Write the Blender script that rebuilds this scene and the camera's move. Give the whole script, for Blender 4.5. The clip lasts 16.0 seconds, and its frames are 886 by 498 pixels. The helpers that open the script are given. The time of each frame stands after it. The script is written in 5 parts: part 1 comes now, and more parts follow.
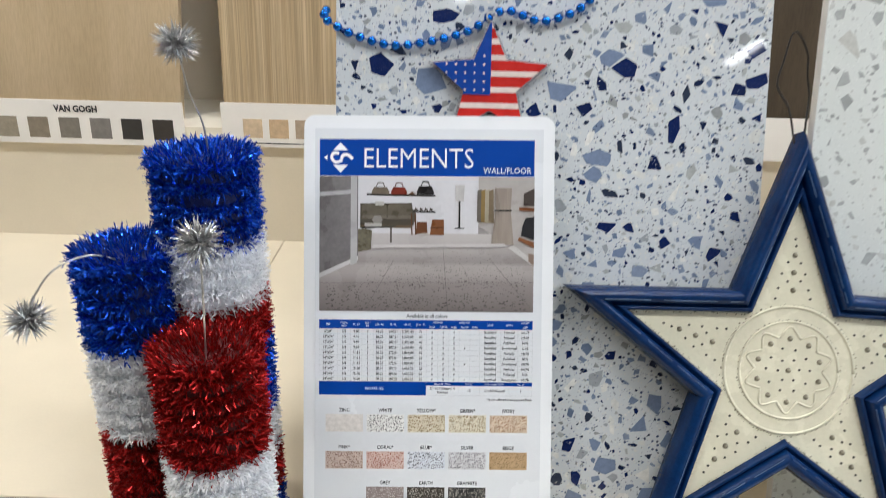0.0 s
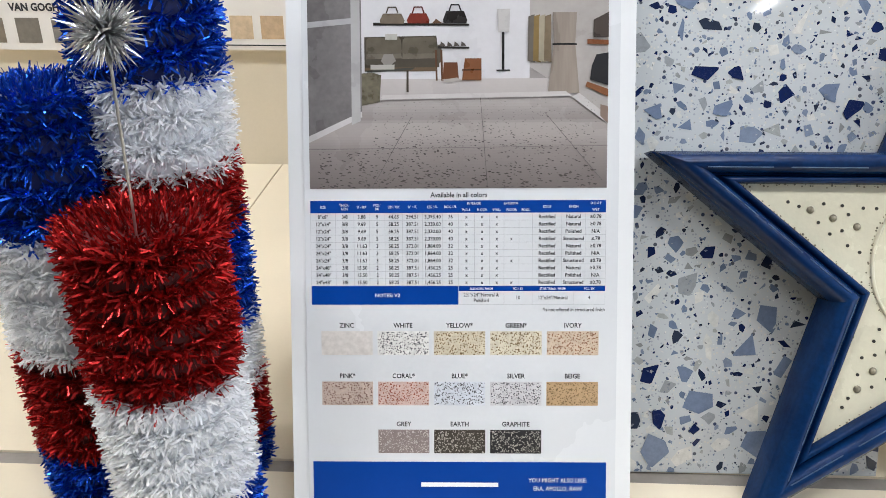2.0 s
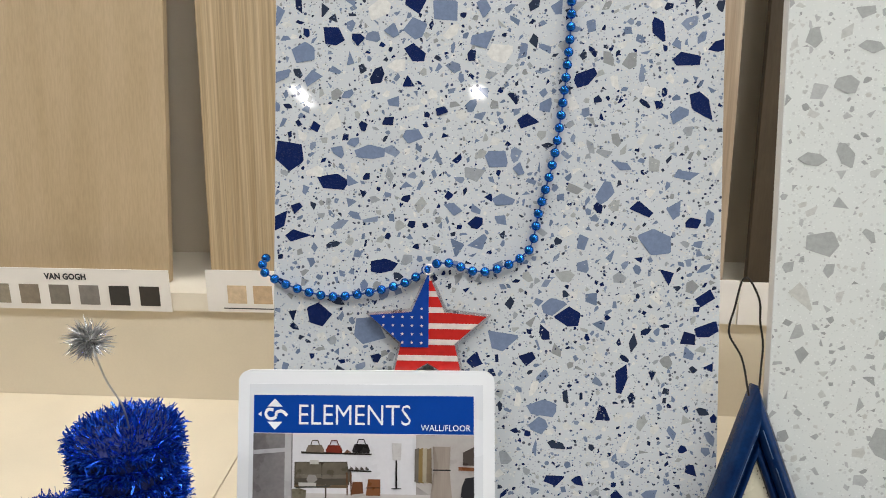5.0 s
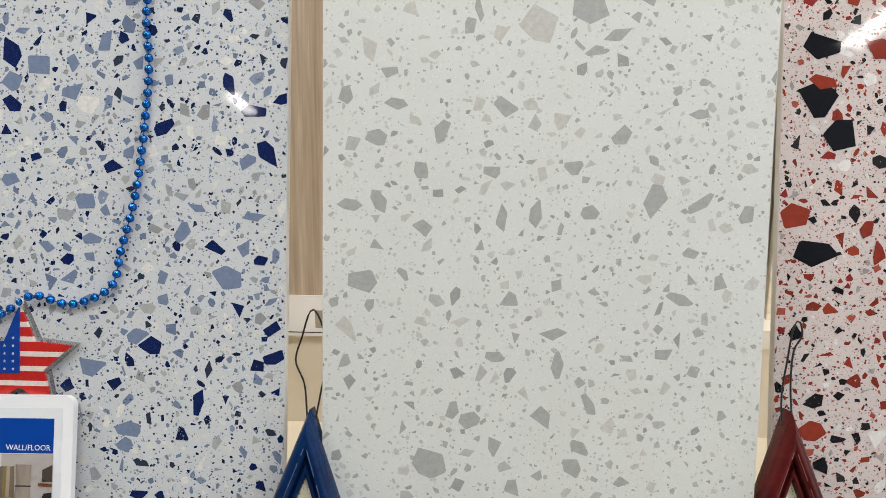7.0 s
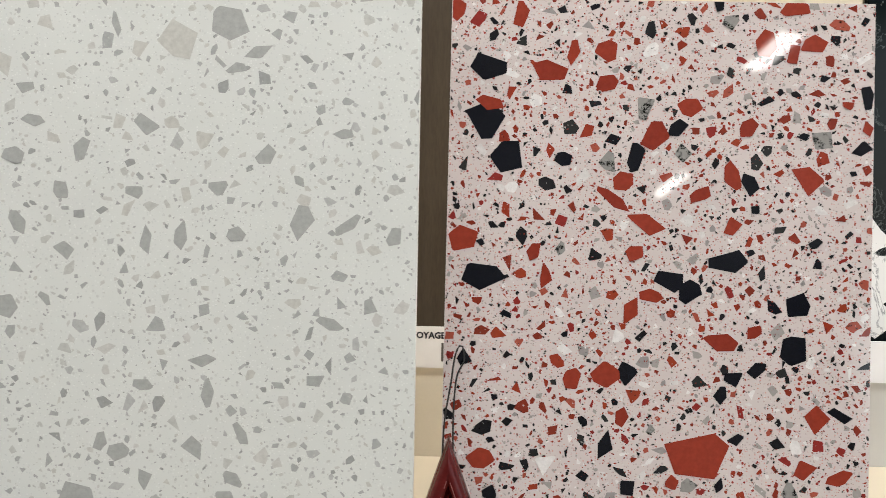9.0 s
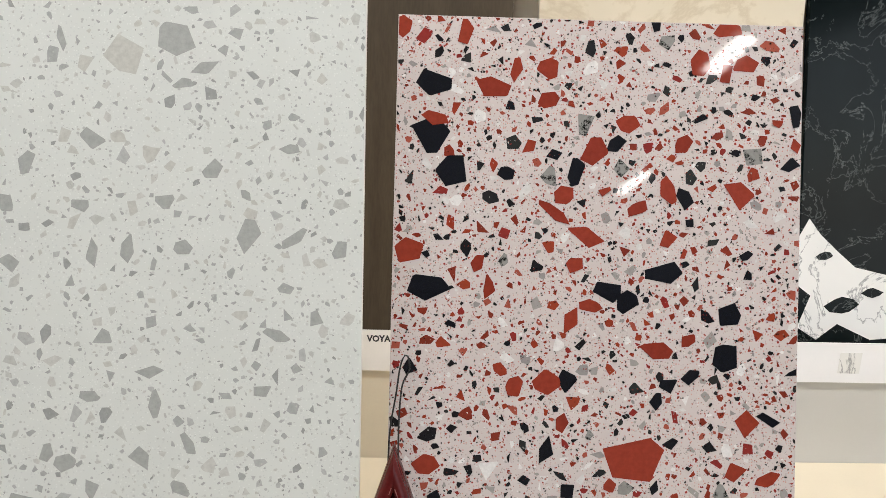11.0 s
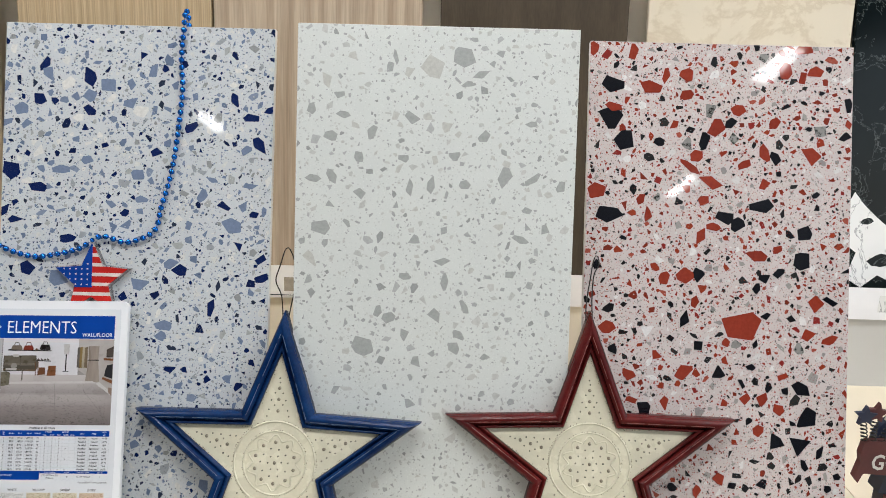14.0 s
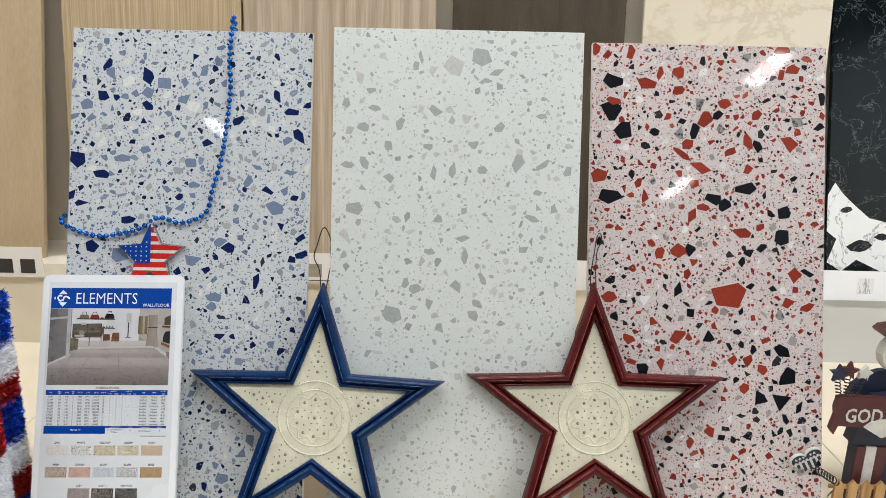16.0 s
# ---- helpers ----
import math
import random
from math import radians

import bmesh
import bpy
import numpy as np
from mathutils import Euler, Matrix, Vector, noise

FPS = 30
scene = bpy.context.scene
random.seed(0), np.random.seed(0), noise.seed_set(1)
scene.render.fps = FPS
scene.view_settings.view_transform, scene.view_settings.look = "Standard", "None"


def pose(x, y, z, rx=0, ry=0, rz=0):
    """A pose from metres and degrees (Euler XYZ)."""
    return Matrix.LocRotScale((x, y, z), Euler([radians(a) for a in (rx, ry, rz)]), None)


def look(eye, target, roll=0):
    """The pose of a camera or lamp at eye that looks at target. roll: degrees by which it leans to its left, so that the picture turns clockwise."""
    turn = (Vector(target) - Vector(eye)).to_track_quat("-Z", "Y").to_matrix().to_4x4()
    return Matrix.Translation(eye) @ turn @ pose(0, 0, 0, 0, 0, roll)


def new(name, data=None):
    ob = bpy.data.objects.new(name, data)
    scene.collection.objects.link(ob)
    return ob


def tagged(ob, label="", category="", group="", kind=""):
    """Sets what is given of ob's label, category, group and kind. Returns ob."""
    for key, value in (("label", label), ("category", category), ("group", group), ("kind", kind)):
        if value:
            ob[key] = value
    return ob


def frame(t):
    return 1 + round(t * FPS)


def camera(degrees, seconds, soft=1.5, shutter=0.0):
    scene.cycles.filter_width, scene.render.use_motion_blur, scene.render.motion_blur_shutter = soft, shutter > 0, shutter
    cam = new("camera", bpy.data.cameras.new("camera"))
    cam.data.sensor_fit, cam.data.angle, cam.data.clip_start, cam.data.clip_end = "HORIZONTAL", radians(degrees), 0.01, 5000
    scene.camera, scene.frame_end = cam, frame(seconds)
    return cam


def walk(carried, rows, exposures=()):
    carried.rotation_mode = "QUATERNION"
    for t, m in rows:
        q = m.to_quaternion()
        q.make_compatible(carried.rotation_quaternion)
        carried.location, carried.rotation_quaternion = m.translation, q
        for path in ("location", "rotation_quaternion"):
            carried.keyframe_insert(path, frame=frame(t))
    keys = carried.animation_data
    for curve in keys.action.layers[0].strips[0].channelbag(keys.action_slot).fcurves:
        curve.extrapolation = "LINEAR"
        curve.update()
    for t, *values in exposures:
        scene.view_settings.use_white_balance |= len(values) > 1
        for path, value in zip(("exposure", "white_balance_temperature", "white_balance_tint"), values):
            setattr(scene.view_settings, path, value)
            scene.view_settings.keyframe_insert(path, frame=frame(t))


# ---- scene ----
cam = camera(62.0, 16.0, soft=0.8, shutter=0.15)
PATH = [
    (0, (0.093, 0.089, 0.384), (0.052, 1.929, -0.399), 1.2),
    (0.5, (0.075, 0.177, 0.29), (0.026, 1.964, -0.607), 0.5),
    (1, (0.073, 0.196, 0.278), (0.027, 1.99, -0.606), 0.2),
    (1.5, (0.076, 0.195, 0.277), (0.014, 1.997, -0.589), 0.3),
    (2, (0.08, 0.191, 0.279), (0.004, 1.997, -0.576), 0.1),
    (2.5, (0.078, 0.191, 0.284), (0.005, 2.015, -0.532), 0.1),
    (3, (0.089, 0.195, 0.358), (0.011, 2.048, -0.393), 0.2),
    (3.2, (0.093, 0.197, 0.392), (0.009, 2.068, -0.311), 0.1),
    (5.3, (0.186, 0.144, 0.508), (0.03, 2.042, -0.102), -0.5),
    (5.5, (0.238, 0.146, 0.518), (0.072, 2.037, -0.113), -0.7),
    (6, (0.347, 0.141, 0.52), (0.222, 2.04, -0.097), -0.2),
    (6.5, (0.413, 0.131, 0.525), (0.297, 2.034, -0.081), 0.1),
    (7, (0.439, 0.13, 0.529), (0.317, 2.032, -0.077), 0.1),
    (7.5, (0.489, 0.133, 0.528), (0.365, 2.038, -0.068), 0.3),
    (8, (0.559, 0.141, 0.531), (0.456, 2.046, -0.068), 0.5),
    (8.5, (0.606, 0.152, 0.532), (0.547, 2.063, -0.057), 0.8),
    (9, (0.643, 0.154, 0.529), (0.622, 2.075, -0.029), 1.0),
    (9.2, (0.656, 0.153, 0.531), (0.649, 2.073, -0.028), 1.0),
    (11.3, (0.658, 0.145, 0.544), (0.726, 2.061, -0.025), 1.8),
    (12, (0.65, 0.147, 0.544), (0.707, 2.063, -0.027), 2.1),
    (12.5, (0.627, 0.124, 0.539), (0.668, 2.043, -0.023), 2.1),
    (13, (0.588, 0.066, 0.549), (0.604, 1.984, -0.018), 2.1),
    (13.5, (0.53, -0.047, 0.549), (0.519, 1.875, -0.002), 1.8),
    (14, (0.493, -0.16, 0.55), (0.472, 1.765, 0.006), 1.5),
    (14.5, (0.486, -0.224, 0.548), (0.454, 1.703, 0.016), 1.4),
    (15, (0.479, -0.25, 0.545), (0.448, 1.681, 0.026), 1.2),
    (15.5, (0.463, -0.257, 0.544), (0.447, 1.674, 0.024), 1.2),
    (16, (0.466, -0.264, 0.542), (0.455, 1.666, 0.019), 1.3),
]
walk(cam, [(t, look(eye, target, roll)) for t, eye, target, roll in PATH],
     [(0, 0.05, 6050, 9), (1.0, 0.15, 5850, 9), (2.0, 0.15, 6000, 10), (2.6, 0.13, 6080, 10), (3.2, 0.10, 6350, 10), (5.3, -0.07, 6300, 10), (9.2, -0.07, 6450, 11), (11.3, -0.05, 6400, 11), (13, -0.05, 6330, 10), (14, -0.04, 6150, 10), (16, -0.03, 6150, 9)])

# ---- light: closed showroom with ceiling fixtures, added overhead fill and an unseen shop window on the right ----
world = bpy.data.worlds.new("world")
scene.world = world
world.use_nodes = True
sky = world.node_tree.nodes.new("ShaderNodeTexSky")
sky.sky_type, sky.sun_disc = "NISHITA", False
sky.sun_elevation, sky.sun_rotation = radians(40), radians(160)
world.node_tree.links.new(sky.outputs[0], world.node_tree.nodes["Background"].inputs[0])
world.node_tree.nodes["Background"].inputs[1].default_value = 0.08
CEIL, FLOOR = 1.9, -0.8
X0, X1, Y0, Y1 = -3.2, 3.6, -5.2, 1.45


def area_light(name, m, sx, sy, watts, colour):
    data = bpy.data.lights.new(name, "AREA")
    data.shape, data.size, data.size_y, data.energy, data.color = "RECTANGLE", sx, sy, watts, colour
    ob = new(name, data)
    ob.matrix_world = m
    return tagged(ob, kind="structure")


DAY, WARM = (0.90, 0.96, 1.0), (1.0, 0.97, 0.93)
area_light("window_light", pose(X1 - 0.12, -2.2, 0.55, 0, 90, 0), 2.0, 4.4, 46, DAY)
# The first row is traced from the highlights on the tiles.
LAMPS_AND_FILL = [(-0.69, -2.21, 0.07, 0.22, 12), (0.17, -2.15, 0.07, 0.14, 12), (1.79, -1.38, 0.09, 0.26, -12), (1.74, -2.67, 0.07, 0.32, -12),
         # Added main light overhead, kept out of the tile reflections.
         (-0.9, -0.25, 0.6, 0.3, 0), (0.5, -0.25, 0.6, 0.3, 0), (1.9, -0.25, 0.6, 0.3, 0),
         # Added strips that brighten the riser and cards behind the tiles.
         (-0.8, 0.76, 0.7, 0.12, 0), (0.5, 0.76, 0.7, 0.12, 0), (1.6, 0.76, 0.7, 0.12, 0)]
for lx, ly, sx, sy, turn in LAMPS_AND_FILL:
    area_light("lamp_and_fill_light", pose(lx, ly, CEIL - 0.03, 0, 0, turn), sx, sy, (50 if ly < -1 else 80) * sx * sy, WARM)


# ---- materials ----
def nodes_of(name):
    m = bpy.data.materials.new(name)
    m.use_nodes = True
    n, l = m.node_tree.nodes, m.node_tree.links
    return m, n, l, n["Principled BSDF"]


def noise_node(n, l, scale, detail=4.0, stretch=(1, 1, 1), rough=0.55):
    tc, mp, tx = n.new("ShaderNodeTexCoord"), n.new("ShaderNodeMapping"), n.new("ShaderNodeTexNoise")
    mp.inputs["Scale"].default_value = stretch
    tx.inputs["Scale"].default_value, tx.inputs["Detail"].default_value = scale, detail
    tx.inputs["Roughness"].default_value = rough
    l.new(tc.outputs["Object"], mp.inputs[0])
    l.new(mp.outputs[0], tx.inputs["Vector"])
    return tx


def ramp(n, l, source, stops, mode="LINEAR"):
    r = n.new("ShaderNodeValToRGB")
    r.color_ramp.interpolation = mode
    e = r.color_ramp.elements
    while len(e) < len(stops):
        e.new(0.5)
    for k, (p, c) in zip(e, stops):
        k.position, k.color = p, (*c, 1)
    l.new(source, r.inputs[0])
    return r.outputs[0]


def mul(n, l, a, b, f=1.0, mode="MULTIPLY"):
    x = n.new("ShaderNodeMix")
    x.data_type, x.blend_type = "RGBA", mode
    x.inputs[0].default_value = f
    l.new(a, x.inputs[6])
    l.new(b, x.inputs[7])
    return x.outputs[2]


def bump(n, l, bs, source, strength, dist=0.001):
    b = n.new("ShaderNodeBump")
    b.inputs["Strength"].default_value, b.inputs["Distance"].default_value = strength, dist
    l.new(source, b.inputs["Height"])
    l.new(b.outputs[0], bs.inputs["Normal"])


def mat(name, c, rough=0.5, metal=0.0, vary=0.12, scale=30.0, stretch=(1, 1, 1), bmp=0.1, coat=0.0, fine=400.0):
    """A plain surface with broad blotches, fine grain, a little relief and uneven gloss."""
    m, n, l, bs = nodes_of(name)
    a, b = noise_node(n, l, scale, 5, stretch), noise_node(n, l, fine, 2, stretch)
    lo, hi = tuple(v * (1 - vary) for v in c), tuple(min(1, v * (1 + vary)) for v in c)
    col = ramp(n, l, a.outputs[0], [(0.3, lo), (0.7, hi)])
    col = mul(n, l, col, ramp(n, l, b.outputs[0], [(0.3, (1 - vary / 2,) * 3), (0.7, (1, 1, 1))]))
    l.new(col, bs.inputs["Base Color"])
    l.new(ramp(n, l, a.outputs[0], [(0.3, (max(0.02, rough - 0.06),) * 3), (0.7, (min(1, rough + 0.06),) * 3)]), bs.inputs["Roughness"])
    bs.inputs["Metallic"].default_value = metal
    bs.inputs["Coat Weight"].default_value = coat
    bs.inputs["Coat Roughness"].default_value = 0.08
    if bmp:
        bump(n, l, bs, b.outputs[0], bmp, 0.0005)
    return m


def palette_mat(name, colours, rough, coat=0.0, speck=0.0, pepper=False):
    """One colour of a palette for each chip, with mineral mottling inside the chip."""
    m, n, l, bs = nodes_of(name)
    geo = n.new("ShaderNodeNewGeometry")
    stops = [(i / len(colours), c) for i, c in enumerate(colours)]
    col = ramp(n, l, geo.outputs["Random Per Island"], stops, "CONSTANT")
    a = noise_node(n, l, 260, 6, (1, 1, 1), 0.7)
    col = mul(n, l, col, ramp(n, l, a.outputs[0], [(0.35, (0.82,) * 3), (0.65, (1.0,) * 3)]))
    if pepper:
        d, e = noise_node(n, l, 900, 2, (1, 1, 1), 0.7), noise_node(n, l, 130, 2)
        dots = ramp(n, l, d.outputs[0], [(0.49, (0.02, 0.02, 0.022)), (0.53, (1, 1, 1))])
        where = ramp(n, l, e.outputs[0], [(0.46, (0, 0, 0)), (0.54, (1, 1, 1))])
        col = mul(n, l, col, mul(n, l, dots, where, 1.0, "LIGHTEN"))
    if speck:
        b = noise_node(n, l, 1100, 3, (1, 1, 1), 0.8)
        col = mul(n, l, col, ramp(n, l, b.outputs[0], [(0.56, (0, 0, 0)), (0.62, (speck,) * 3)]), 1.0, "ADD")
    l.new(col, bs.inputs["Base Color"])
    bs.inputs["Roughness"].default_value = rough
    bs.inputs["Coat Weight"].default_value, bs.inputs["Coat Roughness"].default_value = coat, 0.03
    return m


def terrazzo(name, ground, grain, specks, rough, coat=0.0):
    """Ground of a terrazzo tile: cloudy cement with two sizes of mineral grains."""
    m, n, l, bs = nodes_of(name)
    a = noise_node(n, l, 22, 4)
    col = ramp(n, l, a.outputs[0], [(0.3, tuple(v * 0.95 for v in ground)), (0.7, ground)])
    tc = n.new("ShaderNodeTexCoord")
    for scale, size, keep, colours in ((620.0, 0.30, 0.55, grain), (300.0, 0.26, 0.80, specks)):
        v = n.new("ShaderNodeTexVoronoi")
        v.inputs["Scale"].default_value = scale
        l.new(tc.outputs["Object"], v.inputs["Vector"])
        inside = ramp(n, l, v.outputs["Distance"], [(size, (1, 1, 1)), (size + 0.06, (0, 0, 0))])
        sep = n.new("ShaderNodeSeparateColor")
        l.new(v.outputs["Color"], sep.inputs[0])
        chosen = ramp(n, l, sep.outputs[0], [(keep, (0, 0, 0)), (keep + 0.01, (1, 1, 1))])
        mask = mul(n, l, inside, chosen)
        tint = ramp(n, l, sep.outputs[1], [(i / len(colours), c) for i, c in enumerate(colours)], "CONSTANT")
        mx = n.new("ShaderNodeMix")
        mx.data_type = "RGBA"
        l.new(mask, mx.inputs[0])
        l.new(col, mx.inputs[6])
        l.new(tint, mx.inputs[7])
        col = mx.outputs[2]
    l.new(col, bs.inputs["Base Color"])
    bs.inputs["Roughness"].default_value = rough
    bs.inputs["Coat Weight"].default_value, bs.inputs["Coat Roughness"].default_value = coat, 0.03
    return m


def grain_mat(name, dark, light, stretch, scale, rough=0.5, fine=120.0, fine_amount=0.75, bmp=0.15):
    """Wood or veined stone drawn out along one direction."""
    m, n, l, bs = nodes_of(name)
    a, b = noise_node(n, l, scale, 6, stretch, 0.6), noise_node(n, l, fine, 3, stretch, 0.6)
    col = ramp(n, l, a.outputs[0], [(0.32, dark), (0.5, tuple((p + q) / 2 for p, q in zip(dark, light))), (0.66, light)])
    col = mul(n, l, col, ramp(n, l, b.outputs[0], [(0.35, (fine_amount,) * 3), (0.6, (1, 1, 1))]))
    l.new(col, bs.inputs["Base Color"])
    bs.inputs["Roughness"].default_value = rough
    bump(n, l, bs, b.outputs[0], bmp, 0.0008)
    return m


def marble(name, ground, vein, scale, width, rough=0.2, stretch=(1, 1, 1), cloud=0.9):
    m, n, l, bs = nodes_of(name)
    a = noise_node(n, l, scale, 8, stretch, 0.62)
    a.inputs["Distortion"].default_value = 0.7
    col = ramp(n, l, a.outputs[0], [(0.5 - width, ground), (0.5, vein), (0.5 + width, ground)])
    b = noise_node(n, l, scale * 0.6, 4)
    col = mul(n, l, col, ramp(n, l, b.outputs[0], [(0.35, (cloud,) * 3), (0.65, (1, 1, 1))]))
    l.new(col, bs.inputs["Base Color"])
    bs.inputs["Roughness"].default_value = rough
    return m


def foil(name, c, metal, rough):
    """Tinsel: thin foil strips, each a slightly different shade and gloss."""
    m, n, l, bs = nodes_of(name)
    geo = n.new("ShaderNodeNewGeometry")
    l.new(ramp(n, l, geo.outputs["Random Per Island"], [(0.0, tuple(v * 0.55 for v in c)), (0.6, c), (1.0, tuple(min(1, v * 1.5 + 0.02) for v in c))]), bs.inputs["Base Color"])
    l.new(ramp(n, l, geo.outputs["Random Per Island"], [(0.0, (rough + 0.2,) * 3), (1.0, (rough,) * 3)]), bs.inputs["Roughness"])
    bs.inputs["Metallic"].default_value = metal
    if not metal:
        tr, mx = n.new("ShaderNodeBsdfTranslucent"), n.new("ShaderNodeMixShader")
        tr.inputs[0].default_value, mx.inputs[0].default_value = (*c, 1), 0.45
        l.new(bs.outputs[0], mx.inputs[1])
        l.new(tr.outputs[0], mx.inputs[2])
        l.new(mx.outputs[0], n["Material Output"].inputs[0])
    return m


CREAM = mat("cream_laminate", (0.78, 0.69, 0.53), 0.38, vary=0.04, scale=9, bmp=0.03)
CREAM_RISER = mat("cream_painted_board", (0.76, 0.68, 0.54), 0.55, vary=0.05, scale=6, bmp=0.06)
RISER_PALE = mat("pale_painted_board", (0.60, 0.595, 0.575), 0.5, vary=0.03, scale=6, bmp=0.05)
SHELF_WHITE = mat("cream_white_edge", (0.80, 0.74, 0.62), 0.45, vary=0.03, scale=12, bmp=0.03)
GREY_TRIM = mat("grey_joint", (0.30, 0.27, 0.24), 0.6, vary=0.15, scale=40)
CARD = mat("white_card", (0.80, 0.77, 0.73), 0.6, vary=0.03, scale=20, bmp=0.04)
CARD_COOL = mat("bright_white_card", (0.84, 0.84, 0.86), 0.55, vary=0.02, scale=20, bmp=0.04)
WALL = mat("wall_paint", (0.30, 0.28, 0.25), 0.8, vary=0.05, scale=3, bmp=0.2)
CEILING = mat("ceiling_paint", (0.42, 0.41, 0.40), 0.9, vary=0.05, scale=5, bmp=0.2)
CARPET = mat("showroom_floor", (0.30, 0.27, 0.24), 0.6, vary=0.2, scale=6)
LAMP_FACE, _n, _l, _b = nodes_of("lamp_diffuser")
_b.inputs["Emission Color"].default_value, _b.inputs["Emission Strength"].default_value = (1.0, 0.96, 0.88, 1), 6.0
LAMP_RIM = mat("lamp_rim", (0.75, 0.75, 0.74), 0.4)
BEIGE_PANEL = grain_mat("beige_oak_laminate", (0.46, 0.35, 0.21), (0.53, 0.41, 0.26), (2.5, 2.5, 0.35), 9, 0.5, 160, 0.9)
REED_PANEL = grain_mat("reeded_wood_look", (0.40, 0.29, 0.16), (0.58, 0.45, 0.28), (1, 1, 0.012), 170, 0.5, 420, 0.72, 0.4)
STREAK_PANEL = grain_mat("grey_brown_vein_cut", (0.34, 0.25, 0.17), (0.56, 0.46, 0.34), (1, 1, 0.03), 62, 0.45, 330, 0.8)
DARK_PANEL = grain_mat("dark_brown_laminate", (0.050, 0.036, 0.022), (0.078, 0.058, 0.037), (2, 2, 0.3), 14, 0.5, 200, 0.85)
IVORY_MARBLE = marble("ivory_marble", (0.72, 0.64, 0.50), (0.62, 0.53, 0.39), 5, 0.035, 0.3, (1, 1, 1.5), 0.93)
BLACK_MARBLE = marble("black_marble", (0.006, 0.010, 0.011), (0.13, 0.145, 0.145), 15, 0.006, 0.12, (1, 1, 1), 0.6)
BLACK_MARBLE.node_tree.nodes["Principled BSDF"].inputs["Specular IOR Level"].default_value = 0.14
DARK_PANEL.node_tree.nodes["Principled BSDF"].inputs["Specular IOR Level"].default_value = 0.3
WHITE_MARBLE = marble("white_marble", (0.80, 0.80, 0.79), (0.30, 0.31, 0.32), 9, 0.01, 0.15, (1, 1, 1), 0.95)
TILE_EDGE = mat("porcelain_edge", (0.78, 0.77, 0.74), 0.6, vary=0.06)
NAVY_CHIP, SLATE_CHIP, PALE_CHIP = (0.007, 0.017, 0.085), (0.185, 0.235, 0.345), (0.72, 0.71, 0.67)
BLUE_BASE = terrazzo("blue_terrazzo", (0.56, 0.585, 0.60), [(0.40, 0.43, 0.47), (0.70, 0.71, 0.70), (0.30, 0.33, 0.38), (0.62, 0.60, 0.55)],
                     [(0.06, 0.08, 0.15), (0.30, 0.32, 0.36), (0.72, 0.72, 0.70), (0.10, 0.11, 0.14)], 0.04, 0.0)
WHITE_BASE = terrazzo("white_terrazzo", (0.655, 0.675, 0.645), [(0.58, 0.60, 0.58), (0.70, 0.72, 0.69)], [(0.45, 0.46, 0.44), (0.55, 0.56, 0.54)], 0.5)
RED_BASE = terrazzo("red_terrazzo", (0.58, 0.515, 0.495), [(0.45, 0.38, 0.36), (0.72, 0.68, 0.66), (0.55, 0.30, 0.27)],
                    [(0.30, 0.05, 0.04), (0.06, 0.055, 0.06), (0.72, 0.70, 0.68), (0.35, 0.32, 0.30)], 0.04, 0.0)
BLUE_CHIPS = palette_mat("blue_chips", [NAVY_CHIP, (0.010, 0.018, 0.07), (0.03, 0.04, 0.07), (0.30, 0.31, 0.31), SLATE_CHIP, (0.34, 0.36, 0.38), (0.24, 0.29, 0.39), PALE_CHIP, (0.012, 0.02, 0.06), (0.40, 0.41, 0.40), (0.15, 0.195, 0.29), SLATE_CHIP, (0.66, 0.66, 0.63), (0.19, 0.235, 0.33)], 0.04, 0.0)
WHITE_CHIPS = palette_mat("grey_chips", [(0.34, 0.35, 0.34), (0.40, 0.41, 0.40), (0.47, 0.48, 0.47), (0.53, 0.54, 0.51), (0.56, 0.56, 0.52), (0.41, 0.42, 0.41), (0.58, 0.58, 0.55)], 0.5)
RED_CHIPS = palette_mat("red_chips", [(0.21, 0.036, 0.022), (0.02, 0.02, 0.022), (0.30, 0.28, 0.27), (0.22, 0.036, 0.022), (0.008, 0.009, 0.013), (0.012, 0.012, 0.014), (0.03, 0.03, 0.03), (0.66, 0.64, 0.62), (0.30, 0.049, 0.024), (0.24, 0.035, 0.020), (0.34, 0.32, 0.30), (0.36, 0.085, 0.055), (0.25, 0.031, 0.027), (0.012, 0.012, 0.014), (0.74, 0.72, 0.70), (0.29, 0.042, 0.022)], 0.04, 0.0)
NAVY_MAT = palette_mat("navy_chip", [NAVY_CHIP], 0.04, 0.0, 0.02)
SLATE_MAT = palette_mat("slate_chip", [SLATE_CHIP], 0.04, 0.0)
PALE_MAT = palette_mat("pale_chip", [PALE_CHIP], 0.04, 0.0)
BRICK_MAT = palette_mat("brick_red_chip", [(0.235, 0.033, 0.019), (0.275, 0.040, 0.022), (0.195, 0.027, 0.017)], 0.04, 0.0)
BLACK_MAT = palette_mat("black_chip", [(0.006, 0.007, 0.011)], 0.04, 0.0, 0.01)
MILKY_MAT = palette_mat("milky_chip", [(0.74, 0.72, 0.70)], 0.04, 0.0)
SMOKE_MAT = palette_mat("smoky_grey_chip", [(0.27, 0.265, 0.25)], 0.04, pepper=True)
GREY_MAT = palette_mat("mid_grey_chip", [(0.39, 0.40, 0.385)], 0.5)
LIGHT_MAT = palette_mat("light_grey_chip", [(0.55, 0.55, 0.51)], 0.5)
BLUE_FOIL, RED_FOIL = foil("blue_tinsel", (0.011, 0.085, 0.58), 0.8, 0.2), foil("red_tinsel", (0.40, 0.012, 0.011), 0.8, 0.26)
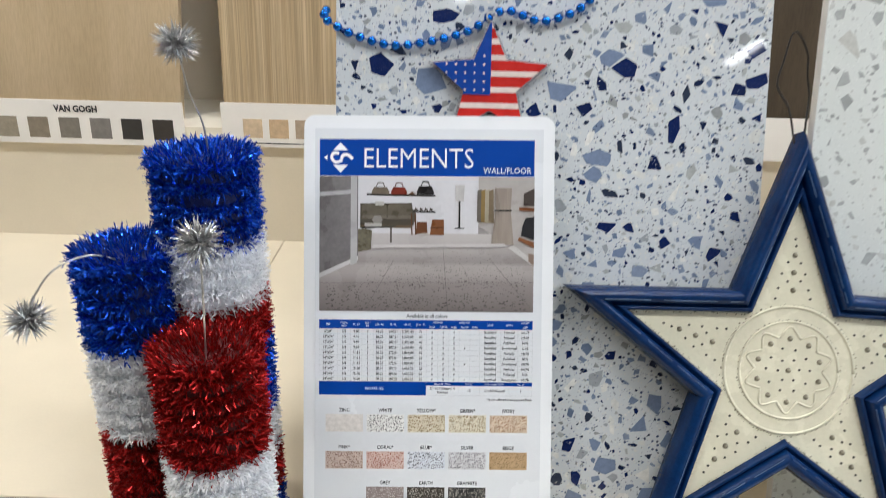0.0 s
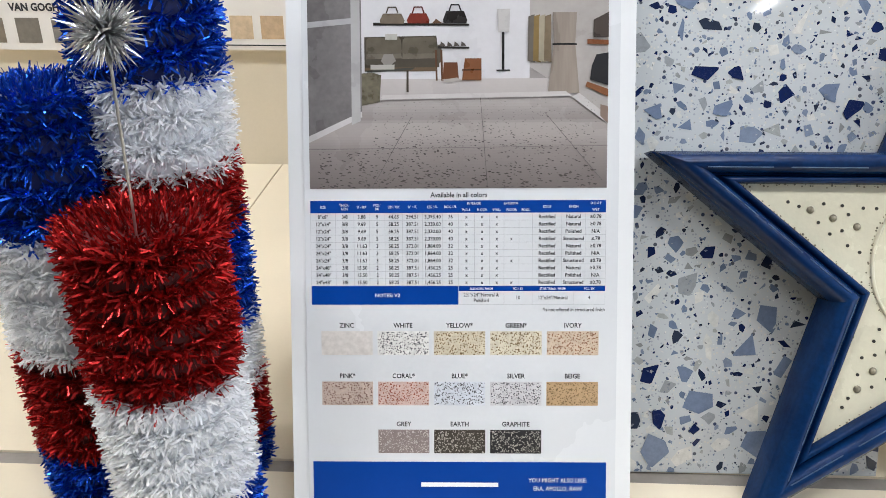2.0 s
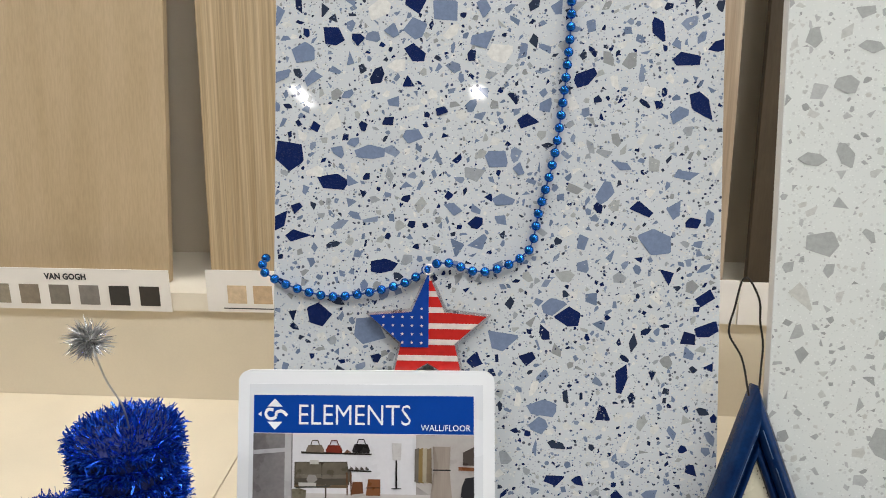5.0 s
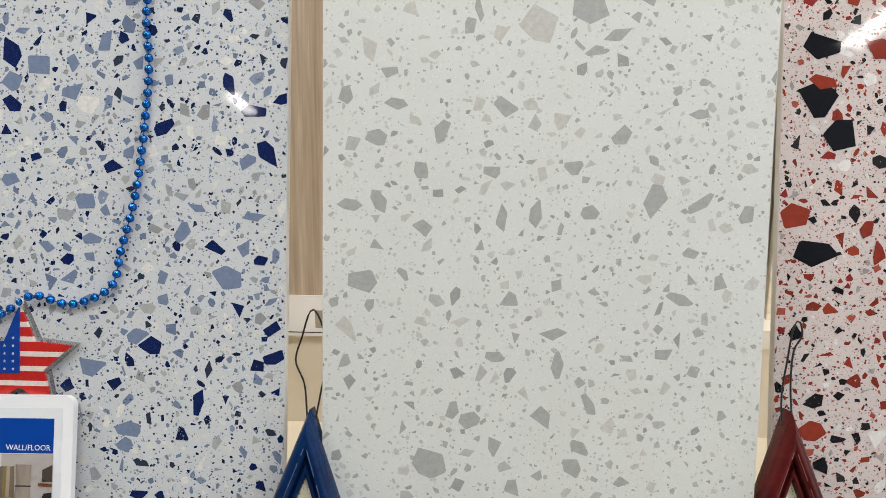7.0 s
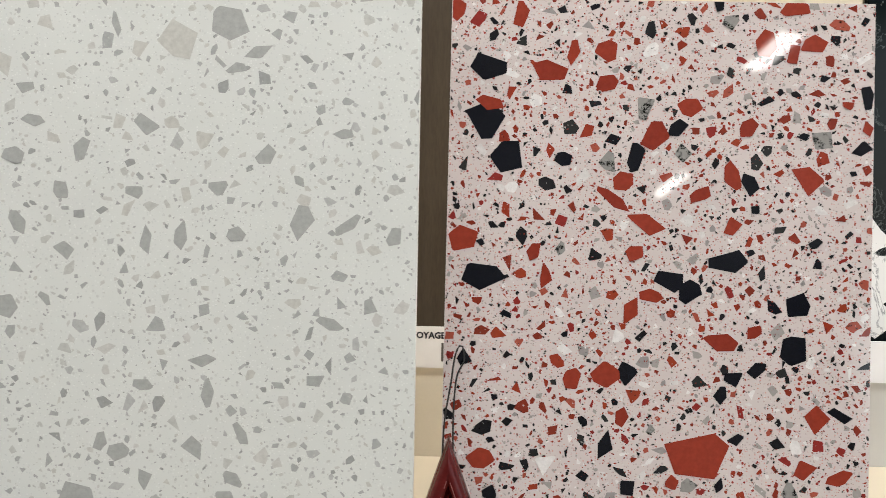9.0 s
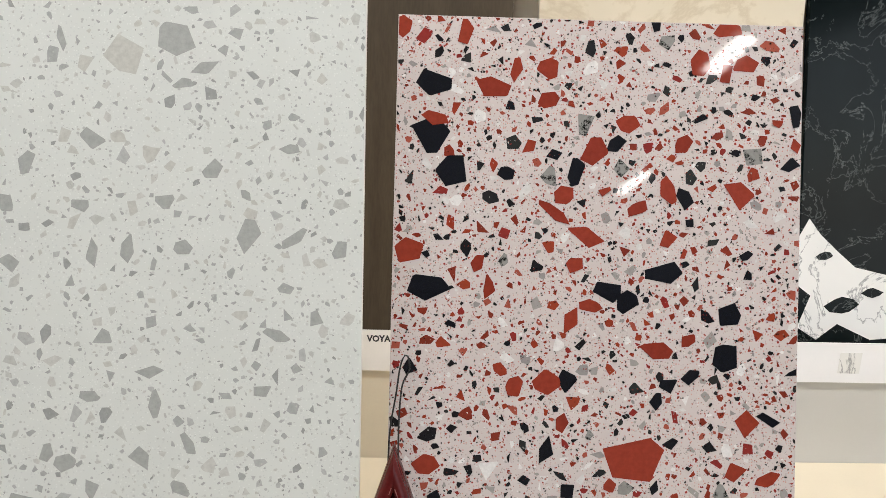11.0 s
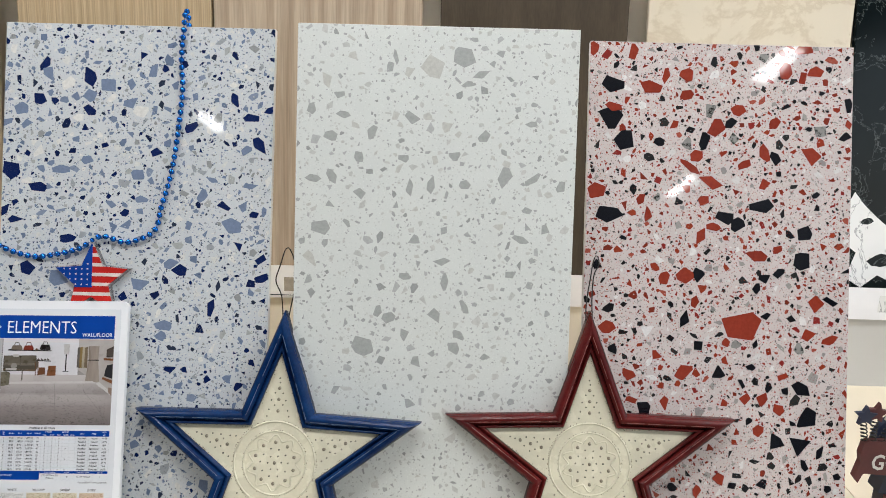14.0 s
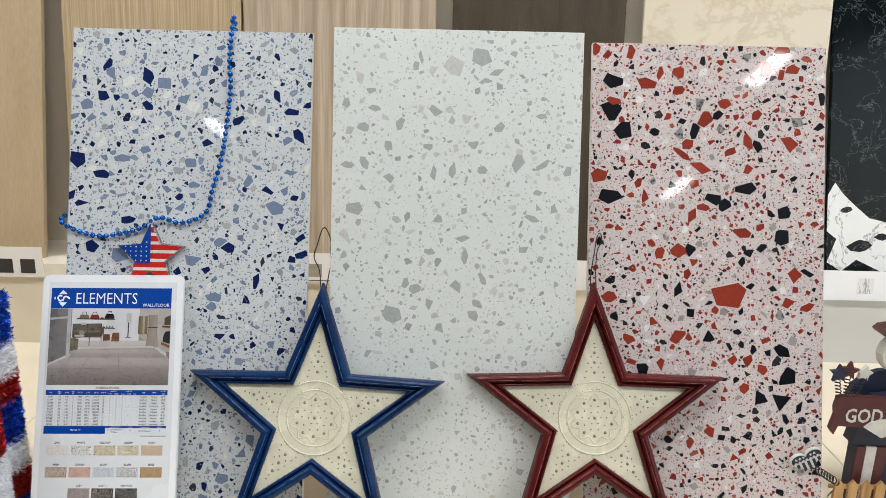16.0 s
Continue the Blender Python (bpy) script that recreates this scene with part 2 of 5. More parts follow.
WHITE_FOIL, SILVER_FOIL = foil("white_tinsel", (0.95, 0.96, 0.99), 0.0, 0.45), foil("silver_tinsel", (0.62, 0.62, 0.62), 0.9, 0.2)
_w = WHITE_FOIL.node_tree.nodes["Principled BSDF"].inputs
_w["Transmission Weight"].default_value, _w["IOR"].default_value = 0.1, 1.15
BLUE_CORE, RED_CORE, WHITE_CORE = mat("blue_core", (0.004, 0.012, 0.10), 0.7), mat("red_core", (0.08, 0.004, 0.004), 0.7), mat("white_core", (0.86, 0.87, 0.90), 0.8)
SILVER_WIRE = mat("silver_wire", (0.55, 0.54, 0.52), 0.3, 0.9)
BLACK_WIRE = mat("black_wire", (0.03, 0.028, 0.026), 0.45, 0.6)
BEAD = mat("blue_metallic_bead", (0.014, 0.14, 0.52), 0.12, 0.85, vary=0.03, bmp=0)
BEAD_STRING = mat("bead_string", (0.03, 0.08, 0.25), 0.7)
STAR_BLUE = grain_mat("navy_painted_wood", (0.002, 0.013, 0.058), (0.005, 0.030, 0.110), (1, 1, 1), 30, 0.24, 500, 0.8)
STAR_RED = grain_mat("maroon_painted_wood", (0.055, 0.006, 0.006), (0.105, 0.012, 0.011), (1, 1, 1), 30, 0.24, 500, 0.8)
BLUE_WORN, RED_WORN = mat("navy_worn_edge", (0.055, 0.10, 0.19), 0.4, vary=0.6, scale=60), mat("maroon_worn_edge", (0.23, 0.065, 0.055), 0.4, vary=0.6, scale=60)
for _m in (STAR_BLUE, STAR_RED):
    _m.node_tree.nodes["Principled BSDF"].inputs["Specular IOR Level"].default_value = 0.22
STAR_TIN = mat("cream_embossed_tin", (0.66, 0.625, 0.48), 0.26, vary=0.07, scale=35, bmp=0.25)
STAR_PIT = mat("punched_hole", (0.025, 0.022, 0.016), 0.7)
STIPPLE = mat("antique_dirt", (0.15, 0.125, 0.075), 0.6, vary=0.4, scale=500)
STAR_STUD = mat("antique_stud", (0.30, 0.27, 0.20), 0.32, 0.6, vary=0.4, scale=700)
BOARD_WHITE = mat("white_board", (0.74, 0.75, 0.765), 0.35, vary=0.02, scale=10, bmp=0.02)
BOARD_LAM = mat("laminated_sheet", (0.67, 0.685, 0.71), 0.25, vary=0.02, scale=10, bmp=0.02)
INK_BLUE = mat("print_blue", (0.003, 0.047, 0.29), 0.35, vary=0.05, scale=40, bmp=0)
INK_BLUE.node_tree.nodes["Principled BSDF"].inputs["Specular IOR Level"].default_value = 0.2
INK_BLACK = mat("print_black", (0.03, 0.03, 0.035), 0.4, vary=0.05, bmp=0)
INK_LINE = mat("print_line", (0.42, 0.43, 0.46), 0.4, vary=0.05, bmp=0)
INK_WHITE = mat("print_white", (0.82, 0.83, 0.86), 0.35, vary=0.03, bmp=0)


# ---- builders ----
def box(bm, x0, y0, z0, x1, y1, z1, bevel=0.0):
    r = bmesh.ops.create_cube(bm, size=1.0)
    vs = r["verts"]
    for v in vs:
        v.co = Vector((x0 + (v.co.x + 0.5) * (x1 - x0), y0 + (v.co.y + 0.5) * (y1 - y0), z0 + (v.co.z + 0.5) * (z1 - z0)))
    if bevel:
        bmesh.ops.bevel(bm, geom=list({e for v in vs for e in v.link_edges}), offset=bevel, segments=2, affect="EDGES", profile=0.6)
    return vs


def part(name, bm, material, parent=None, label="", smooth=False):
    me = bpy.data.meshes.new(name)
    bm.normal_update()
    bm.to_mesh(me)
    bm.free()
    me.materials.append(material)
    if smooth:
        for p in me.polygons:
            p.use_smooth = True
    ob = new(name, me)
    if parent is not None:
        ob.parent = parent
    return tagged(ob, label) if label else ob


def boxpart(name, dims, material, parent=None, label="", bevel=0.0):
    bm = bmesh.new()
    box(bm, *dims, bevel=bevel)
    return part(name, bm, material, parent, label)


def thing(name, m, label, category, group="", kind=""):
    ob = new(name)
    ob.empty_display_size = 0.05
    ob.matrix_world = m
    return tagged(ob, label, category, group, kind)


def prism(bm, pts, y0, y1):
    """A flat outline in x, z, drawn out from y0 (front) to y1 (back)."""
    a = [bm.verts.new((x, y0, z)) for x, z in pts]
    b = [bm.verts.new((x, y1, z)) for x, z in pts]
    n = len(pts)
    bm.faces.new(a)
    bm.faces.new(b[::-1])
    for i in range(n):
        bm.faces.new((a[i], b[i], b[(i + 1) % n], a[(i + 1) % n]))
    bmesh.ops.recalc_face_normals(bm, faces=bm.faces[:])


def flat(name, pts, y, material, parent, label=""):
    """A printed patch: a thin film of ink on its sheet."""
    bm = bmesh.new()
    prism(bm, pts, y, y + 0.00008)
    return part(name, bm, material, parent, label)


def rect(u0, v0, u1, v1):
    return [(u0, v0), (u1, v0), (u1, v1), (u0, v1)]


def lettering(name, text, u, v, size, y, material, parent, align="CENTER", width=1.0, spacing=1.0, bold=0.0):
    """Raised print lettering standing in the x, z plane, facing -y; v is the baseline."""
    cu = bpy.data.curves.new(name, "FONT")
    cu.body, cu.size, cu.align_x, cu.resolution_u, cu.extrude, cu.space_line, cu.offset = text, size, align, 2, 0.00004, spacing, bold
    tmp = bpy.data.objects.new("tmp", cu)
    scene.collection.objects.link(tmp)
    me = bpy.data.meshes.new_from_object(tmp.evaluated_get(bpy.context.evaluated_depsgraph_get()))
    bpy.data.objects.remove(tmp)
    me.transform(Matrix.Translation((u, y, v)) @ Matrix.Rotation(radians(90), 4, "X") @ Matrix.Diagonal((width, 1, 1, 1)))
    me.materials.clear()
    me.materials.append(material)
    ob = new(name, me)
    ob.parent = parent
    return ob


def tube(bm, pts, r, sides=8, closed=False):
    """A round wire through points."""
    pts = [Vector(p) for p in pts]
    rings = []
    for i, p in enumerate(pts):
        d = (pts[min(i + 1, len(pts) - 1)] - pts[max(i - 1, 0)]).normalized()
        s = d.cross(Vector((0.31, 0.17, 0.93)) if abs(d.z) < 0.9 else Vector((1, 0, 0))).normalized()
        t = d.cross(s)
        rings.append([bm.verts.new(p + r * (math.cos(2 * math.pi * k / sides) * s + math.sin(2 * math.pi * k / sides) * t)) for k in range(sides)])
    for a, b in zip(rings, rings[1:]):
        for k in range(sides):
            bm.faces.new((a[k], a[(k + 1) % sides], b[(k + 1) % sides], b[k]))
    bm.faces.new(rings[0][::-1])
    bm.faces.new(rings[-1])


def smooth_path(pts, step):
    """Evenly spaced points on a rounded curve through the given ones."""
    p = [Vector(q) for q in pts]
    p = [p[0] * 2 - p[1]] + p + [p[-1] * 2 - p[-2]]
    fine = []
    for i in range(1, len(p) - 2):
        for k in range(40):
            t = k / 40
            fine.append(0.5 * (2 * p[i] + (p[i + 1] - p[i - 1]) * t + (2 * p[i - 1] - 5 * p[i] + 4 * p[i + 1] - p[i + 2]) * t * t
                               + (3 * p[i] - p[i - 1] - 3 * p[i + 1] + p[i + 2]) * t ** 3))
    fine.append(p[-2])
    out, need = [fine[0]], step
    for a, b in zip(fine, fine[1:]):
        d = (b - a).length
        while d >= need:
            a = a + (b - a) * (need / d)
            d -= need
            need = step
            out.append(a)
        need -= d
    return out


# ---- the showroom shell ----
def shell(name, dims, material):
    return tagged(boxpart(name, dims, material), kind="structure")


shell("floor", (X0, Y0, FLOOR - 0.05, X1, Y1, FLOOR), CARPET)
shell("ceiling", (X0, Y0, CEIL, X1, Y1, CEIL + 0.08), CEILING)
shell("wall_back", (X0, Y1, FLOOR, X1, Y1 + 0.1, CEIL), WALL)
shell("wall_left", (X0 - 0.1, Y0, FLOOR, X0, Y1 + 0.1, CEIL), WALL)
shell("wall_front", (X0, Y0 - 0.1, FLOOR, X1, Y0, CEIL), WALL)
for d in ((X1, Y0, FLOOR, X1 + 0.1, Y1 + 0.1, -0.45), (X1, Y0, 1.55, X1 + 0.1, Y1 + 0.1, CEIL), (X1, Y0, -0.45, X1 + 0.1, -4.4, 1.55), (X1, 0.0, -0.45, X1 + 0.1, Y1 + 0.1, 1.55)):
    shell("wall_right", d, WALL)


def ceiling_light(x, y, sx, sy, turn):
    t = thing("ceiling_light", pose(x, y, CEIL, 0, 0, turn), "recessed white ceiling light with a bright diffuser, out of view, some added as fill", "ceiling light", "ceiling lights")
    bm = bmesh.new()
    for d in ((-sx / 2 - 0.02, -sy / 2 - 0.02, sx / 2 + 0.02, -sy / 2), (-sx / 2 - 0.02, sy / 2, sx / 2 + 0.02, sy / 2 + 0.02),
              (-sx / 2 - 0.02, -sy / 2, -sx / 2, sy / 2), (sx / 2, -sy / 2, sx / 2 + 0.02, sy / 2)):
        box(bm, d[0], d[1], -0.02, d[2], d[3], 0.0)
    part("rim", bm, LAMP_RIM, t)
    boxpart("diffuser", (-sx / 2, -sy / 2, -0.012, sx / 2, sy / 2, -0.002), LAMP_FACE, t)


# The added fill gets fixture bodies as well, though none is known there.
for lx, ly, sx, sy, turn in LAMPS_AND_FILL:
    ceiling_light(lx, ly, sx, sy, turn)

# display counter: near top, back top in panels, joint between, riser, shelf
shell("counter_front_top", (-1.6, 0.30, -0.04, 2.6, 0.4955, 0.0), CREAM)
shell("counter_body", (-1.58, 0.36, FLOOR, 2.58, 1.06, -0.045), CREAM_RISER)
shell("joint_strip", (-1.6, 0.4957, -0.04, 2.6, 0.5055, -0.0015), GREY_TRIM)
for a, b in ((-1.6, -0.1428), (-0.1412, 1.0185), (1.0202, 2.6)):
    shell("counter_back_top", (a, 0.5057, -0.04, b, 1.003, 0.0), CREAM)
shell("seam_filler", (-1.58, 0.5057, -0.044, 2.58, 1.0, -0.0402), GREY_TRIM)
shell("riser", (-1.6, 1.0035, -0.02, 0.93, 1.02, 0.131), CREAM_RISER)
shell("riser_end", (0.9305, 1.0035, -0.02, 2.6, 1.02, 0.131), RISER_PALE)
shell("shelf", (-1.6, 0.995, 0.131, 2.6, 1.40, 0.1555), SHELF_WHITE)
shell("rack_back", (-1.6, 1.16, 0.1555, 2.6, 1.18, 1.1), CREAM_RISER)

# ---- sample panels standing on the shelf, leaning back ----
def sample_panel(x0, x1, material, label, h=0.76, y=1.03, lean=6.0, thick=0.012, tilt=0.0):
    t = thing("sample_panel", pose(x0, y, 0.1555 + max(0.0, math.sin(radians(tilt)) * (x1 - x0)), -lean, tilt), label, "sample panel", "sample panels on the shelf")
    boxpart("panel", (0, 0, 0, x1 - x0, thick, h), material, t, bevel=0.0012)
    return t


sample_panel(-0.86, -0.272, BEIGE_PANEL, "tall plain beige oak-look sample panel on the shelf", tilt=2.8)
sample_panel(-0.216, 0.0975, REED_PANEL, "tall fine-striped tan wood-look sample panel on the shelf")
sample_panel(0.102, 0.437, STREAK_PANEL, "tall grey-brown streaked sample panel on the shelf")
sample_panel(0.466, 0.766, DARK_PANEL, "tall dark brown sample panel on the shelf")
sample_panel(0.797, 1.121, IVORY_MARBLE, "tall ivory marble-look sample panel on the shelf")
bp = sample_panel(1.157, 1.58, BLACK_MARBLE, "tall polished black marble sample panel with a white patch", thick=0.010, tilt=-4.0)
# the white patch of the black slab, ragged, with dark islands
random.seed(41)
patch = [(0.0, 0.15), (0.012, 0.172), (0.028, 0.150), (0.05, 0.128), (0.075, 0.105), (0.12, 0.092), (0.20, 0.075), (0.30, 0.05), (0.30, 0.012), (0.10, 0.006),
         (0.055, 0.030), (0.028, 0.010), (0.002, 0.028), (0.018, 0.070), (0.0, 0.085)]
bm = bmesh.new()
prism(bm, patch, -0.0004, 0.0)
part("white_patch", bm, WHITE_MARBLE, bp, "white marble patch")
for cx, cz, r in ((0.035, 0.122, 0.012), (0.06, 0.055, 0.022), (0.10, 0.07, 0.014), (0.15, 0.04, 0.02)):
    bm = bmesh.new()
    prism(bm, [(cx + r * random.uniform(0.6, 1.2) * math.cos(a), cz + 0.5 * r * random.uniform(0.6, 1.2) * math.sin(a)) for a in [k * math.pi / 4 for k in range(8)]], -0.0007, -0.0004)
    part("dark_island", bm, BLACK_MARBLE, bp)


# ---- label cards on the shelf edge ----
def label_card(x0, x1, z0, z1, material, swatches, label, words="", word_u=0.0, bar=None, y=0.9915, k=1.0):
    t = thing("label_card", pose(x0, y, z0, -2.0) @ Matrix.Diagonal((k, 1, k, 1)), label, "label card", "label cards on the shelf edge")
    boxpart("card", (0, 0, 0, x1 - x0, 0.0016, z1 - z0), material, t)
    for u, w, v, hh, m in swatches:
        boxpart("swatch", (u, -0.0005, v, u + w, 0.0, v + hh), m, t)
    if words:
        lettering("lettering", words, word_u, z1 - z0 - 0.0135, 0.0105, -0.0004, INK_BLACK, t, "LEFT", 0.92, bold=0.0004)
    if bar:
        boxpart("print_bar", (bar[0], -0.0004, bar[1], bar[2], 0.0, bar[3]), INK_BLACK, t)
    return t


def swatch_mat(c):
    return mat("swatch_print", c, 0.5, vary=0.15, scale=120)


row = [(0.36, 0.29, 0.22), (0.30, 0.26, 0.20), (0.24, 0.20, 0.15), (0.20, 0.18, 0.15), (0.20, 0.185, 0.17), (0.035, 0.032, 0.03), (0.04, 0.033, 0.028)]
n = len(row)
label_card(-0.638, -0.2775, 0.1308, 0.1828, CARD, [(0.3605 - 0.0375 - 0.0375 * (n - 1 - i) , 0.0245, 0.007, 0.0245, swatch_mat(c)) for i, c in enumerate(row)],
           "white label card with a row of grey and brown swatches", words="VAN GOGH", word_u=0.207, k=1.06)
tan = [(0.62, 0.48, 0.32), (0.55, 0.40, 0.25), (0.42, 0.33, 0.24), (0.50, 0.42, 0.32), (0.45, 0.35, 0.25), (0.58, 0.50, 0.40), (0.40, 0.34, 0.27), (0.48, 0.36, 0.22), (0.36, 0.30, 0.24), (0.36, 0.31, 0.24)]
wood_card = label_card(-0.208, 0.4215, 0.133, 0.186, CARD, [(0.4830, 0.0265, 0.0080, 0.0225, swatch_mat((0.27, 0.245, 0.21)))] + [(0.026 + 0.0318 * i + (0.1 if i > 8 else 0), 0.0235, 0.011, 0.023, swatch_mat(c)) for i, c in enumerate(tan)],
           "white label card with a row of tan wood swatches", bar=(0.02, 0.0040, 0.60, 0.0052), k=1.037)
lettering("lettering", "ARTIQUE", 0.4570, 0.0360, 0.0108, -0.0004, INK_BLACK, wood_card, "LEFT", 0.80, bold=0.0002)
label_card(0.447, 0.695, 0.132, 0.181, CARD, [(0.196, 0.022, 0.008, 0.022, swatch_mat((0.22, 0.19, 0.16))), (0.17, 0.022, 0.008, 0.022, swatch_mat((0.10, 0.085, 0.07)))],
           "white label card with dark brown swatches", "VOYAGE", 0.136, k=1.1)
label_card(1.059, 1.494, 0.125, 0.175, CARD_COOL, [(0.128, 0.026, 0.012, 0.026, WHITE_MARBLE)], "bright white label card with one marble swatch", k=1.08)


# ---- terrazzo tiles leaning on the counter ----
def chip_outline(rng, size, slim=0.45, aspect=None, turn=None):
    """A broken stone chip: uneven corners, sometimes a blunt or hollow one."""
    k = rng.choice((3, 4, 4, 4, 5, 5, 6)) if aspect is None else rng.choice((4, 5, 5, 6))
    start, stretch = rng.uniform(0, 6.28), rng.uniform(slim, 0.95) if aspect is None else aspect
    turn = rng.uniform(0, 3.14) if turn is None else radians(turn)
    out = []
    for i in range(k):
        a = start + (i + rng.uniform(-0.34, 0.34)) * 2 * math.pi / k
        r = 0.5 * size * (rng.uniform(0.68, 1.26) if aspect is None else rng.uniform(0.92, 1.16))
        for d in (-0.09, 0.09) if rng.random() < 0.3 else (0.0,):
            x, z = r * math.cos(a + d), r * stretch * math.sin(a + d)
            out.append((x * math.cos(turn) - z * math.sin(turn), x * math.sin(turn) + z * math.cos(turn)))
    return out


def terrazzo_tile(name, m, w, h, base, chips_mat, big, seed, counts, label):
    t = thing(name, m, label, "tile", "terrazzo tiles on the counter")
    bm = bmesh.new()
    box(bm, 0, 0, 0, w, 0.009, h, bevel=0.0006)
    body = part("body", bm, base, t)
    body.data.materials.append(TILE_EDGE)
    for p in body.data.polygons:
        if abs(p.normal.y) < 0.9:
            p.material_index = 1
    rng = random.Random(seed)
    placed = []
    clip = lambda pts: [(min(max(x, 0.0005), w - 0.0005), min(max(z, 0.0005), h - 0.0005)) for x, z in pts]
    for material, spots in big:
        for u, v, s, *form in spots:
            if not form and any((u - p) ** 2 + (v - q) ** 2 < (0.9 * (r + 0.4 * s)) ** 2 for p, q, r in placed):
                continue
            bm = bmesh.new()
            pts = clip([(u + x * 1.2, v + z * 1.2) for x, z in chip_outline(rng, s, 0.6, *form)])
            bm.faces.new([bm.verts.new((x, -0.00022 - 0.000003 * len(placed), z)) for x, z in pts])
            part("chip", bm, material, t)
            placed.append((u, v, s * 0.56))
    verts, faces, wheres = [], [], [np.array(placed).reshape(-1, 3)]
    for count, lo, hi in counts:
        taken = np.concatenate(wheres)
        for _ in range(count):
            s = lo * (hi / lo) ** rng.random()
            u, v = rng.uniform(0, w), rng.uniform(0, h)
            if hi > 0.0026 and len(taken) and ((taken[:, 0] - u) ** 2 + (taken[:, 1] - v) ** 2 < (0.86 * (taken[:, 2] + 0.5 * s)) ** 2).any():
                continue
            if hi > 0.0026:
                taken = np.vstack([taken, (u, v, 0.5 * s)])
            base_i = len(verts)
            pts = clip([(u + x, v + z) for x, z in chip_outline(rng, s)])
            verts += [(x, -0.00015, z) for x, z in pts]
            faces.append(tuple(range(base_i, base_i + len(pts))))
        wheres = [taken]
    me = bpy.data.meshes.new("chip_filling")
    me.from_pydata(verts, [], faces)
    me.materials.append(chips_mat)
    sm = new("chip_filling", me)
    sm.parent = t
    tagged(sm, kind="stuff")
    return t


NAVY = [(0.0447, 0.5382, 0.0142), (0.0935, 0.5263, 0.0177), (0.0387, 0.4994, 0.0167), (0.0944, 0.4885, 0.011), (0.0071, 0.4227, 0.0197), (0.0394, 0.4033, 0.0207), (0.0293, 0.315, 0.0134), (0.1927, 0.3182, 0.015), (0.2823, 0.3112, 0.0181), (0.2273, 0.2779, 0.015), (0.2737, 0.455, 0.0173), (0.248, 0.5032, 0.0126), (0.204, 0.4732, 0.0118), (0.2657, 0.4832, 0.0112), (0.0727, 0.3468, 0.0142), (0.003, 0.3752, 0.0134), (0.0196, 0.3674, 0.0158), (0.2575, 0.3445, 0.0126), (0.2731, 0.379, 0.01), (0.2387, 0.3859, 0.0126), (0.2019, 0.2105, 0.0083), (0.186, 0.2116, 0.01), (0.1725, 0.0301, 0.0095), (0.2592, 0.1938, 0.01)]
SLATE = [(0.114, 0.5138, 0.0197), (0.1599, 0.5327, 0.0142), (0.1394, 0.4962, 0.0158), (0.1365, 0.5182, 0.0134), (0.0201, 0.4872, 0.0158), (0.1454, 0.4192, 0.015), (0.0647, 0.3061, 0.0229), (0.1514, 0.3021, 0.0197), (0.2151, 0.3978, 0.013), (0.2476, 0.3667, 0.0136), (0.179, 0.2579, 0.0165), (0.0944, 0.4346, 0.0118), (0.1532, 0.3912, 0.0089), (0.196, 0.1934, 0.0114), (0.1624, 0.1918, 0.01), (0.226, 0.0873, 0.0136), (0.2161, 0.0703, 0.0177), (0.1944, 0.0416, 0.016), (0.1716, 0.013, 0.0173), (0.2253, 0.0187, 0.0148), (0.236, 0.0608, 0.0118)]
PALE = [(0.2847, 0.4146, 0.0173), (0.069, 0.5169, 0.0142), (0.0395, 0.4429, 0.0142), (0.2202, 0.035, 0.0148), (0.2324, 0.2345, 0.013)]
BRICK = [(0.0664, 0.5313, 0.0236), (0.1409, 0.4865, 0.0217), (0.0098, 0.4136, 0.0148), (0.2427, 0.4588, 0.0189), (0.1359, 0.4272, 0.0189), (0.1877, 0.3501, 0.0181), (0.1721, 0.2731, 0.0355), (0.1108, 0.3235, 0.0205), (0.2146, 0.553, 0.013), (0.2318, 0.578, 0.0173), (0.1917, 0.4614, 0.015), (0.1065, 0.5457, 0.015), (0.0842, 0.544, 0.0126), (0.2016, 0.4954, 0.0134), (0.2523, 0.2987, 0.0142), (0.0273, 0.2674, 0.0173), (0.1256, 0.3688, 0.0158), (0.192, 0.4267, 0.0106), (0.1119, 0.4429, 0.0173), (0.0873, 0.3199, 0.0134), (0.2471, 0.5519, 0.0106), (0.046, 0.5684, 0.0142), (0.1625, 0.5076, 0.0142), (0.0677, 0.3897, 0.0134), (0.2423, 0.2657, 0.0158), (0.1101, 0.2185, 0.0179), (0.0906, 0.1844, 0.0165), (0.2146, 0.1823, 0.0142)]
COAL = [(0.0257, 0.5342, 0.0197), (0.0238, 0.4964, 0.0177), (0.0428, 0.4715, 0.0205), (0.0238, 0.3885, 0.0244), (0.1899, 0.4022, 0.0197), (0.1525, 0.3899, 0.0165), (0.1651, 0.3811, 0.0142), (0.2369, 0.3738, 0.0181), (0.2351, 0.3442, 0.0181), (0.1272, 0.4729, 0.0142), (0.2052, 0.4547, 0.0126), (0.1103, 0.2766, 0.0158), (0.157, 0.4931, 0.0118), (0.1261, 0.326, 0.0118), (0.2656, 0.3, 0.0134), (0.0784, 0.4705, 0.0095), (0.21, 0.3302, 0.0118), (0.1959, 0.3227, 0.0118), (0.2459, 0.1759, 0.0225), (0.2337, 0.145, 0.0236), (0.2119, 0.1465, 0.0177), (0.0691, 0.1788, 0.0207), (0.2375, 0.2064, 0.0177), (0.2717, 0.3002, 0.0177), (0.1473, 0.2184, 0.0152)]
